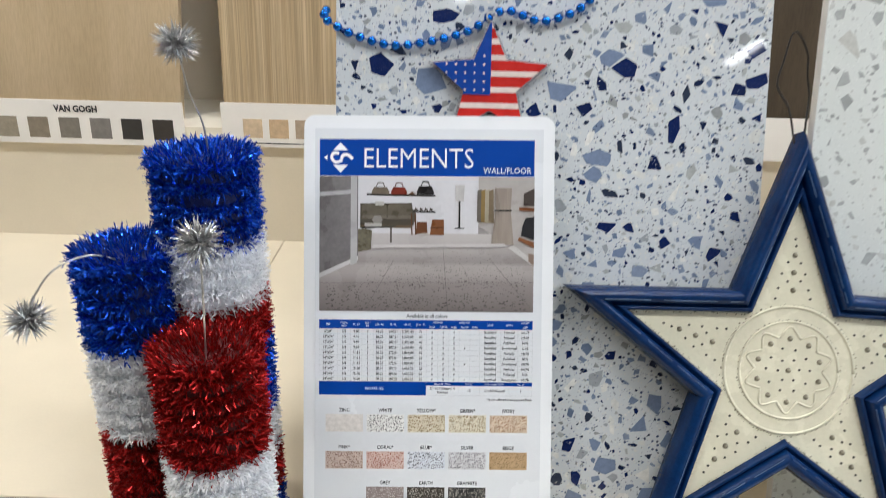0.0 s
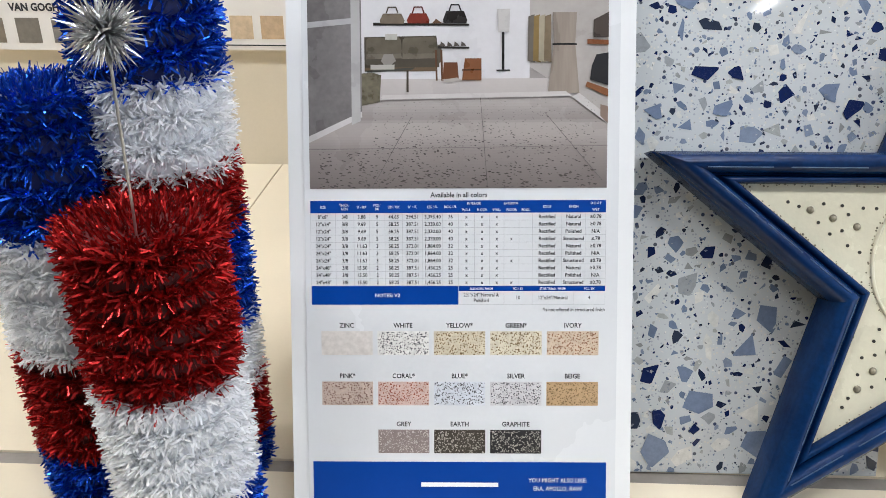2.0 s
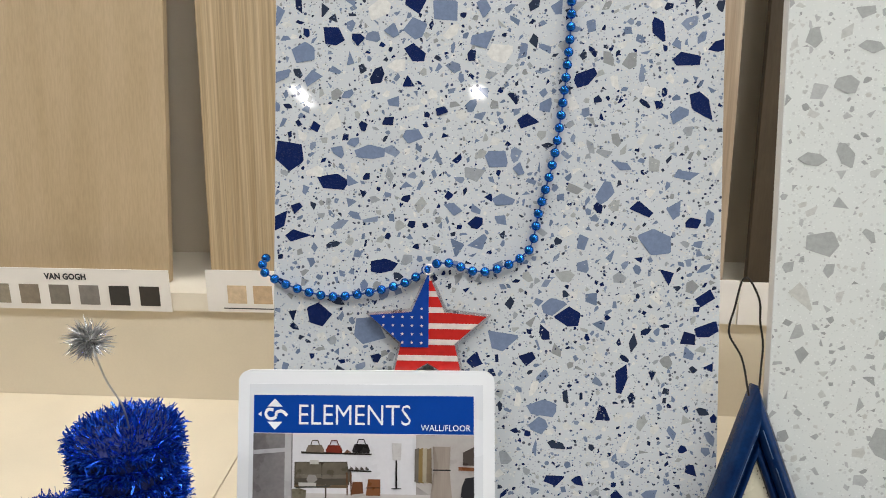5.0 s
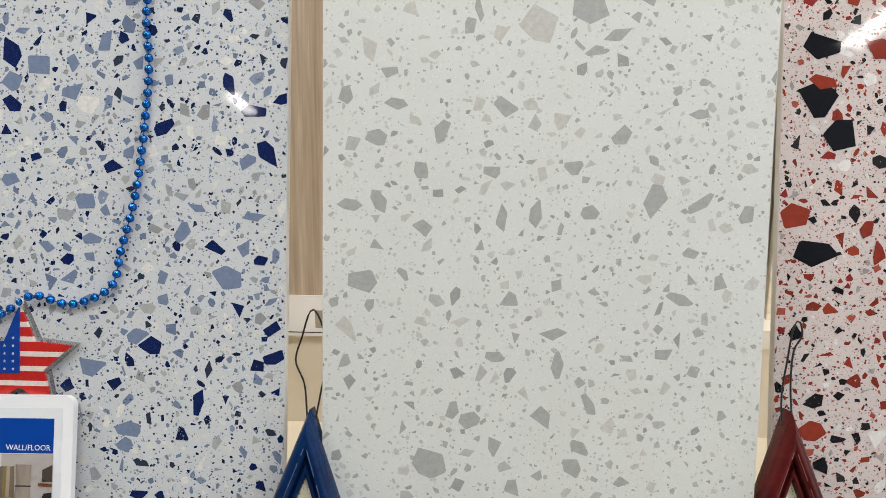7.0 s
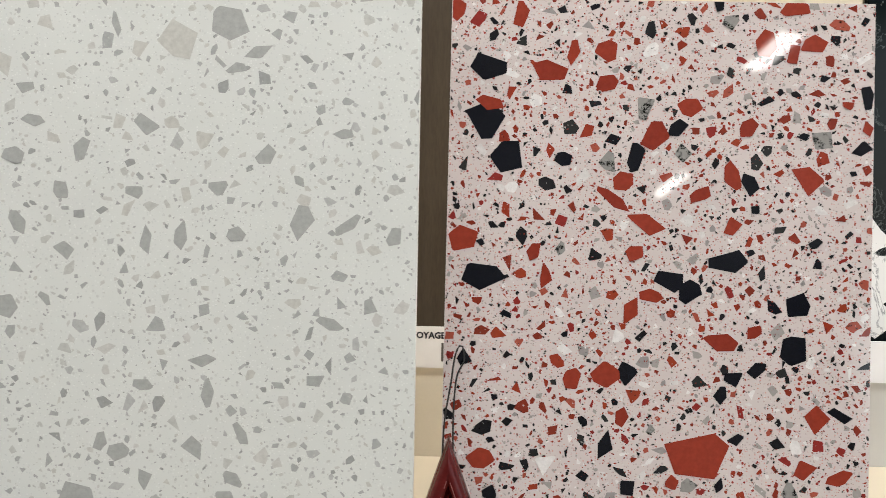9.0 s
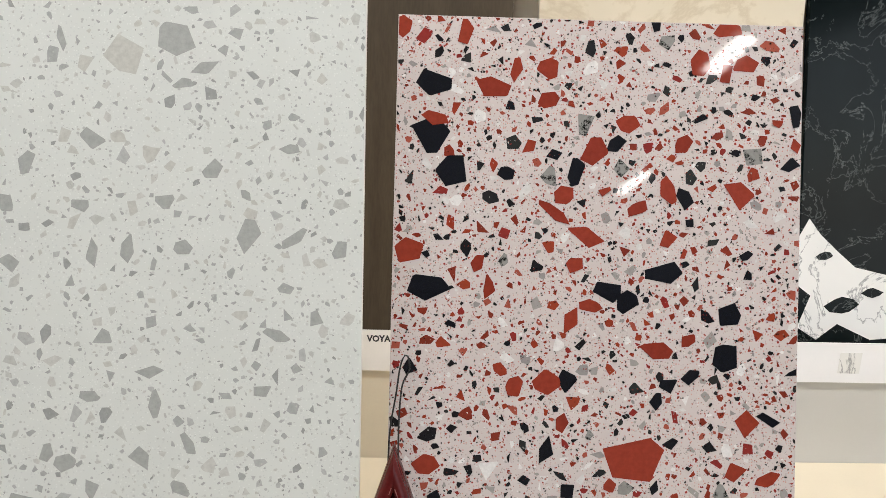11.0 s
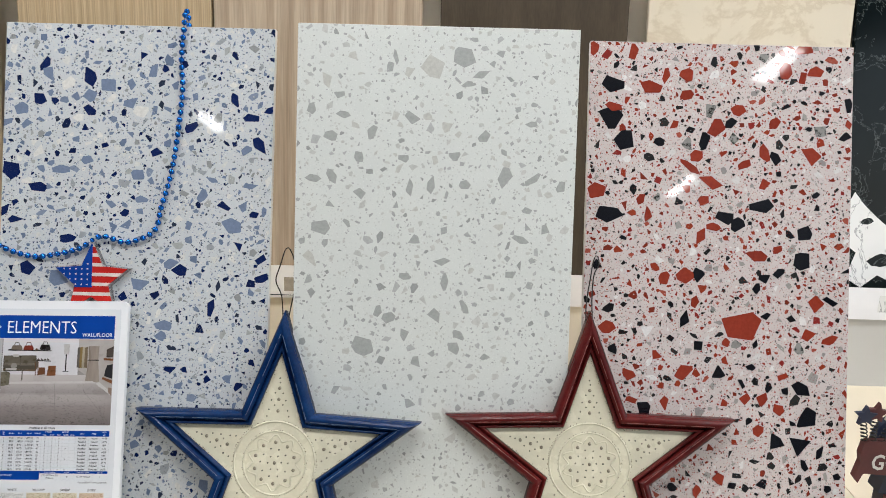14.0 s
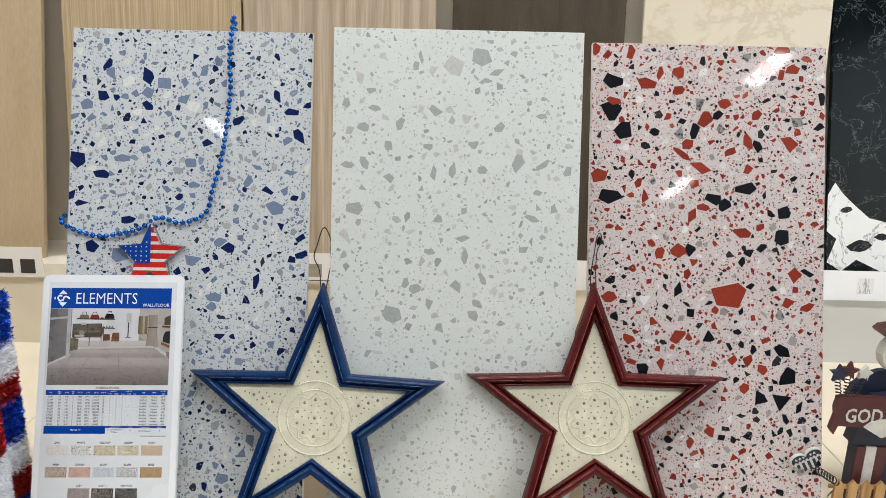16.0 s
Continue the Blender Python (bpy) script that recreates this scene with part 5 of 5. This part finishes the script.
def tinsel_block(bm, r, z0, z1, count, rng, cap=False):
    for _ in range(count):
        a = rng.uniform(0, 2 * math.pi)
        out = Vector((math.cos(a), math.sin(a), 0))
        turns = 6.5 / 0.085
        z = z0 + (z1 - z0) * rng.random()
        # strips stand in garland rows wound round the core
        row = round(z * turns)
        z = row / turns * 0.55 + z * 0.45
        p = out * (r - 0.004) + Vector((0, 0, min(max(z, z0), z1)))
        if cap and rng.random() < 0.22:
            q = r * math.sqrt(rng.random())
            p = out * q + Vector((0, 0, z1 - 0.003))
            out = (out * q / r + Vector((0, 0, 1))).normalized()
        side = out.cross(Vector((0, 0, 1)))
        side = side.normalized() if side.length > 0.01 else Vector((1, 0, 0))
        d = (out * 0.8 + side * rng.gauss(0, 0.75) + Vector((0, 0, rng.gauss(0.0, 0.6)))).normalized()
        s = d.cross(Vector((rng.gauss(0, 1), rng.gauss(0, 1), rng.gauss(0, 1)))).normalized() * rng.uniform(0.00034, 0.00068)
        ln = rng.uniform(0.0045, 0.0098)
        e = p + d * ln
        k = (p + e) / 2 + s.cross(d).normalized() * ln * rng.uniform(-0.2, 0.2)
        v = [bm.verts.new(x) for x in (p - s, p + s, k + s, k - s, e + s * 0.7, e - s * 0.7)]
        bm.faces.new((v[0], v[1], v[2], v[3]))
        bm.faces.new((v[3], v[2], v[4], v[5]))


def firecracker(x, y, blocks, wire, burst, lean, seed, label, r=0.0298):
    up = lambda z: 0.946 * z + 0.006 if z > 0 else 0.0
    blocks = [(k, up(z0), up(z1)) for k, z0, z1 in blocks]
    wire, burst = [(p[0], p[1], up(p[2])) for p in wire], (burst[0], burst[1], up(burst[2]))
    t = thing("tinsel_firecracker", pose(x, y, 0, *lean), label, "tinsel decoration", "tinsel firecrackers")
    rng = random.Random(seed)
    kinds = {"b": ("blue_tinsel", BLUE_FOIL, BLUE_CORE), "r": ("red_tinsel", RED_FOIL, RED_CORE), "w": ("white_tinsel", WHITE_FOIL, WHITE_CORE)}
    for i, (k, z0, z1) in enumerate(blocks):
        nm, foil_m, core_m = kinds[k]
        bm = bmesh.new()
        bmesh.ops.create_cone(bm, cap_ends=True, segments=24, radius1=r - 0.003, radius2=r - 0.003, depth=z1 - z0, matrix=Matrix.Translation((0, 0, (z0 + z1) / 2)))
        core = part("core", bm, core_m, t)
        bm = bmesh.new()
        tinsel_block(bm, r, z0, z1, int(150000 * (z1 - z0)), rng, i == 0)
        tagged(part(nm, bm, foil_m, core), kind="stuff")
    bm = bmesh.new()
    tube(bm, smooth_path(wire, 0.002), 0.00055, 6)
    part("fuse_wire", bm, SILVER_WIRE, t, "twisted silver wire", smooth=True)
    bm = bmesh.new()
    tinsel_burst(bm, Vector(burst), 0.0148, 420, rng, 0.00055)
    part("silver_burst", bm, SILVER_FOIL, t, "silver tinsel burst")
    return t


firecracker(-0.060, 0.508, [("b", 0.217, 0.271), ("w", 0.174, 0.217), ("r", 0.144, 0.174), ("b", 0.089, 0.144), ("w", 0.049, 0.089), ("r", 0.012, 0.049), ("b", 0.0, 0.012)],
            [(0.004, 0.0, 0.264), (0.004, -0.004, 0.290), (0.000, -0.010, 0.312), (-0.001, -0.016, 0.336)], (-0.001, -0.018, 0.341), (0, 0, 0), 31, "tall tinsel firecracker in blue, white and red bands")
firecracker(-0.106, 0.490, [("b", 0.151, 0.213), ("w", 0.087, 0.151), ("r", 0.029, 0.087), ("b", 0.0, 0.029)],
            [(0.006, -0.012, 0.209), (-0.008, -0.026, 0.220), (-0.022, -0.040, 0.217), (-0.031, -0.048, 0.204), (-0.033, -0.052, 0.196)], (-0.034, -0.053, 0.191), (0, 0, 0), 32, "middle tinsel firecracker with blue top and bent silver fuse")
firecracker(-0.050, 0.4525, [("r", 0.095, 0.168), ("w", 0.030, 0.095), ("b", 0.0, 0.030)],
            [(0.004, -0.014, 0.160), (0.008, -0.020, 0.187), (0.012, -0.026, 0.218), (0.014, -0.028, 0.245)], (0.014, -0.029, 0.249), (0, 0, 0), 33, "short tinsel firecracker with red top and silver burst")


# ---- bead string and flag star on the blue tile ----
def on_blue(u, v, out):
    return BLUE_TILE @ Vector((u - 0.001, -out, v))


def bead_string():
    t = thing("bead_necklace", pose(0, 0, 0), "string of shiny metallic blue beads hung over the tile", "bead necklace")
    path = [(0.1946, 0.5695, -0.012), (0.1945, 0.5952, -0.006), (0.1943, 0.5962, 0.0025), (0.1936, 0.5796, 0.0038), (0.1917, 0.5453, 0.0035), (0.1936, 0.5068, 0.0035), (0.1858, 0.4312, 0.0035), (0.1747, 0.3857, 0.0035), (0.1673, 0.359, 0.0035), (0.1389, 0.3462, 0.004), (0.112, 0.352, 0.006), (0.0869, 0.3378, 0.0045), (0.0455, 0.3288, 0.0035), (0.0176, 0.3335, 0.0035), (-0.0025, 0.3426, 0.0035), (-0.0074, 0.3485, -0.002), (-0.0069, 0.3544, -0.012)]
    pts = smooth_path([on_blue(*p) for p in path], 0.0081)
    bm = bmesh.new()
    tube(bm, pts, 0.0006, 5)
    part("string", bm, BEAD_STRING, t)
    me = None
    for p in pts:
        if me is None:
            bm = bmesh.new()
            bmesh.ops.create_icosphere(bm, subdivisions=3, radius=0.0031)
            ob = part("bead", bm, BEAD, t, smooth=True)
            me = ob.data
        else:
            ob = new("bead", me)
            ob.parent = t
        ob.location = p


bead_string()


def flag_star():
    t = thing("flag_star", pose(0.1122, 0.4945, 0.0, -16.49, 0, 1.05), "small clear acrylic star with a stars-and-stripes face", "star ornament")
    cz, R, r = 0.3075, 0.0398, 0.0182
    clear, n, l, bs = nodes_of("clear_acrylic")
    bs.inputs["Base Color"].default_value = (0.9, 0.9, 0.92, 1)
    bs.inputs["Transmission Weight"].default_value, bs.inputs["Roughness"].default_value, bs.inputs["IOR"].default_value = 0.85, 0.08, 1.49
    red, blue, white = (mat("flag_" + k, c, 0.2, vary=0.08, scale=200, coat=0.5, bmp=0.05) for k, c in (("red", (0.47, 0.020, 0.016)), ("blue", (0.007, 0.045, 0.27)), ("white", (0.68, 0.58, 0.53))))
    bm = bmesh.new()
    prism(bm, star_pts(0, cz, R + 0.003, r + 0.002), 0.002, 0.007)
    part("acrylic_back", bm, clear, t, "clear bevelled acrylic edge")
    outline = star_pts(0, cz, R, r)

    def cut(pts, inside, cross):
        out = []
        for p, q in zip(pts, pts[1:] + pts[:1]):
            if inside(p):
                out.append(p)
            if inside(p) != inside(q):
                out.append(cross(p, q))
        return out

    def band(z0, z1):
        lerp = lambda p, q, k: (p[0] + (q[0] - p[0]) * k, p[1] + (q[1] - p[1]) * k)
        a = cut(outline, lambda p: p[1] >= z0, lambda p, q: lerp(p, q, (z0 - p[1]) / (q[1] - p[1])))
        return cut(a, lambda p: p[1] <= z1, lambda p, q: lerp(p, q, (z1 - p[1]) / (q[1] - p[1])))
    z, k = cz - 0.034, 0
    while z < cz + R - 0.001:
        e = min(z + (0.0068 if k % 2 == 0 else 0.0036), cz + R)
        pts = band(z, e)
        if len(pts) > 2:
            bm = bmesh.new()
            # lower band holds two feet: split at the centre line
            for sgn in (-1, 1):
                h = cut(pts, lambda p: p[0] * sgn >= 0, lambda p, q: (0.0, p[1] + (q[1] - p[1]) * (-p[0]) / (q[0] - p[0])))
                h = [p for i, p in enumerate(h) if abs(p[0] - h[i - 1][0]) + abs(p[1] - h[i - 1][1]) > 1e-6]
                if len(h) > 2:
                    prism(bm, h, -0.0002 * (1 + k % 2), 0.002)
            part("stripe", bm, red if k % 2 == 0 else white, t)
        z, k = e, k + 1
    canton = cut(cut(outline, lambda p: p[0] <= 0.0005, lambda p, q: (0.0005, p[1] + (q[1] - p[1]) * (0.0005 - p[0]) / (q[0] - p[0]))),
                 lambda p: p[1] >= cz - 0.008, lambda p, q: (p[0] + (q[0] - p[0]) * (cz - 0.008 - p[1]) / (q[1] - p[1]), cz - 0.008))
    bm = bmesh.new()
    prism(bm, canton, -0.0012, 0.0)
    ca = part("canton", bm, blue, t, "blue field with small white stars")
    for i in range(5):
        for j in range(7):
            x, zz = -0.004 - 0.0062 * i, cz - 0.005 + 0.0055 * j
            if abs(x) < (R - (zz - cz)) * 0.30 - 0.002 and zz > cz + 0.012 or (zz <= cz + 0.012 and x > -0.033 + max(0, cz + 0.006 - zz) * 1.2):
                bm = bmesh.new()
                prism(bm, star_pts(x, zz, 0.0011, 0.0005), -0.0014, -0.0012)
                part("white_star", bm, white, ca)
    bm = bmesh.new()
    tube(bm, [(0.0032 * math.cos(a), -0.001, cz + R + 0.0025 + 0.0032 * math.sin(a)) for a in [k * math.pi / 10 for k in range(21)]], 0.0006, 6)
    part("hanging_ring", bm, SILVER_WIRE, t)


flag_star()


# ---- patriotic garden figure with sign, fence and picks at the end of the row ----
SIGN_RED = mat("maroon_painted_sign", (0.085, 0.016, 0.016), 0.55, vary=0.2, scale=40)
SIGN_NAVY = mat("navy_painted_wood_flat", (0.012, 0.018, 0.045), 0.55, vary=0.2, scale=40)
SIGN_CREAM = mat("aged_white_paint", (0.62, 0.60, 0.55), 0.55, vary=0.12, scale=60)
FENCE_WOOD = grain_mat("honey_pine", (0.42, 0.23, 0.08), (0.55, 0.33, 0.13), (1, 1, 0.1), 60, 0.5)
HAT_BROWN = mat("brown_painted_wood", (0.085, 0.030, 0.022), 0.55, vary=0.2, scale=40)
FY = 0.60
# the set is drawn in its own plan and stands a little higher and further forward
SET_PLACE = Matrix.Translation((-0.0045, -0.043, 0.0195))
FOOT = -0.0195 + 0.0004


def figure_set():
    fig = bmesh.new()
    slots = [SIGN_NAVY, SIGN_RED, SIGN_CREAM, HAT_BROWN]
    trousers, belly = rect(0.984, FOOT, 1.062, 0.062), [(0.977, 0.062), (1.068, 0.060), (1.073, 0.105), (1.053, 0.128), (1.000, 0.122), (0.984, 0.098)]
    shoulder = [(1.022 + 0.047 * math.cos(k * math.pi / 12), 0.112 + 0.040 * math.sin(k * math.pi / 12)) for k in range(13)]
    head = [(1.030 + 0.032 * math.cos(k * math.pi / 8), 0.178 + 0.028 * math.sin(k * math.pi / 8)) for k in range(16)]
    brim = [(0.989, 0.2085), (0.995, 0.214), (1.01, 0.2165), (1.07, 0.2165), (1.075, 0.204), (1.0, 0.2025), (0.993, 0.2045)]
    crown = rect(1.010, 0.216, 1.060, 0.262)
    cuff = [(0.980, 0.092), (0.988, 0.099), (1.004, 0.103), (1.024, 0.096), (1.024, 0.086), (1.002, 0.079)]
    for pts, y0, y1, slot in ((trousers, 0.004, 0.022, 0), (belly, 0.002, 0.024, 0), (shoulder, 0.026, 0.034, 0), (head, 0.008, 0.024, 2), (brim, 0.002, 0.026, 3), (crown, 0.006, 0.022, 3),
                              (cuff, -0.012, -0.0085, 2), (rect(0.984, FOOT, 0.994, 0.060), -0.0005, 0.003, 1), (rect(0.9945, FOOT, 1.007, 0.060), -0.0005, 0.003, 2), (rect(1.0075, FOOT, 1.020, 0.060), -0.0005, 0.003, 1)):
        old = set(fig.faces)
        prism(fig, pts, FY + y0, FY + y1)
        for f in fig.faces:
            if f not in old:
                f.material_index = slot
    fig.transform(SET_PLACE)
    ob = part("painted_wood_figure", fig, SIGN_NAVY)
    for m in slots[1:]:
        ob.data.materials.append(m)
    tagged(ob, "flat painted wooden garden figure in navy with brown hat", "wood figure")
    t = thing("wooden_sign", SET_PLACE @ pose(0.9400, FY, 0.0), "maroon painted wooden sign with cream lettering", "sign")
    bm = bmesh.new()
    prism(bm, [(0.001, 0.0865), (0.006, 0.080), (0.010, 0.0915), (0.045, 0.090), (0.14, 0.092), (0.14, 0.127), (0.010, 0.131), (0.005, 0.128), (0.003, 0.115), (0.005, 0.106)], -0.008, 0.0)
    part("board", bm, SIGN_RED, t)
    lettering("lettering", "GOD BL", 0.0160, 0.0975, 0.0255, -0.0085, SIGN_CREAM, t, "LEFT", 0.78, bold=0.0005)
    for k, (x, c) in enumerate(((0.001, SIGN_NAVY), (0.0135, SIGN_RED), (0.033, SIGN_CREAM))):
        bm = bmesh.new()
        prism(bm, star_pts(x, 0.160 + 0.003 * (k == 1), 0.012 - 0.002 * (k == 2), 0.0058, 0.1 * k), -0.009 + 0.002 * k, -0.004 + 0.002 * k)
        part("spring_star", bm, c, t, ("navy star on a spring", "maroon star on a spring", "white star on a spring")[k])
        bm = bmesh.new()
        x0 = x + (0.006, 0.002, -0.010)[k]
        tube(bm, [(x0 + (x - x0) * j / 90 + 0.0032 * math.cos(j * 0.42), -0.004 + 0.0032 * math.sin(j * 0.42), 0.128 + 0.026 * j / 90) for j in range(91)], 0.00065, 5)
        part("spring", bm, BLACK_WIRE, t)
    f = thing("picket_fence", SET_PLACE @ pose(0.955, FY - 0.012, 0.0055), "small honey-coloured wooden picket fence", "fence")
    for k in range(5):
        bm = bmesh.new()
        x = 0.017 * k
        prism(bm, [(x, FOOT - 0.0055), (x + 0.0115, FOOT - 0.0055), (x + 0.0115, 0.010), (x + 0.00575, 0.0165), (x, 0.010)], -0.004, 0.0)
        part("picket", bm, FENCE_WOOD, f)
    boxpart("rail", (-0.005, 0.0, 0.003, 0.09, 0.003, 0.008), FENCE_WOOD, f)


figure_set()


def heart_pick():
    t = thing("heart_pick", pose(0.9045, 0.531, 0.075, -6, -29, 0), "small flag-painted heart on a coiled black wire", "heart ornament")
    hp = [(0.0195 * math.sin(a) ** 3, 0.0016 + 0.00086 * (13 * math.cos(a) - 5 * math.cos(2 * a) - 2 * math.cos(3 * a) - math.cos(4 * a))) for a in [k * math.pi / 20 for k in range(40)]]
    bm = bmesh.new()
    prism(bm, hp, -0.004, 0.001)
    part("heart", bm, SIGN_CREAM, t)
    bm = bmesh.new()
    prism(bm, [(x * 0.94, z * 0.92) for x, z in hp if z > 0.0005], -0.0045, -0.004)
    field = part("field", bm, SIGN_NAVY, t, "navy field with white stars")
    for x in [-0.0125 + 0.0064 * k for k in range(5)]:
        low = min(z for hx, z in hp if abs(hx - x) < 0.0045) * 0.9
        bm = bmesh.new()
        prism(bm, rect(x - 0.0017, low, x + 0.0017, 0.0004), -0.0045, -0.004)
        part("stripe", bm, SIGN_NAVY, t, "dark painted stripe")
    for k in range(7):
        for r in range(2):
            x, z = -0.0140 + 0.0045 * k + 0.0018 * r, 0.0028 + 0.0042 * r
            if abs(x) < 0.0158 - 0.002 * r and not (r and abs(x) < 0.003):
                bm = bmesh.new()
                prism(bm, star_pts(x, z, 0.0019, 0.0009), -0.0050, -0.0045)
                part("white_star", bm, SIGN_CREAM, field)
    back = t.matrix_basis.inverted()
    world = [(0.9185 + 0.026 * j / 110 + 0.0032 * math.cos(j * 0.4), 0.530 + 0.003 * math.sin(j * 0.4), 0.0625 - 0.016 * j / 110 + 0.0036 * math.sin(j * 0.4)) for j in range(111)]
    world = [(0.9115, 0.5295, 0.065)] + world + [(0.9515, 0.536, 0.042), (0.9575, 0.555, 0.020), (0.9605, 0.570, 0.0005)]
    bm = bmesh.new()
    tube(bm, [back @ Vector(p) for p in world], 0.0007, 5)
    part("coiled_wire", bm, BLACK_WIRE, t, "coiled black wire")


heart_pick()
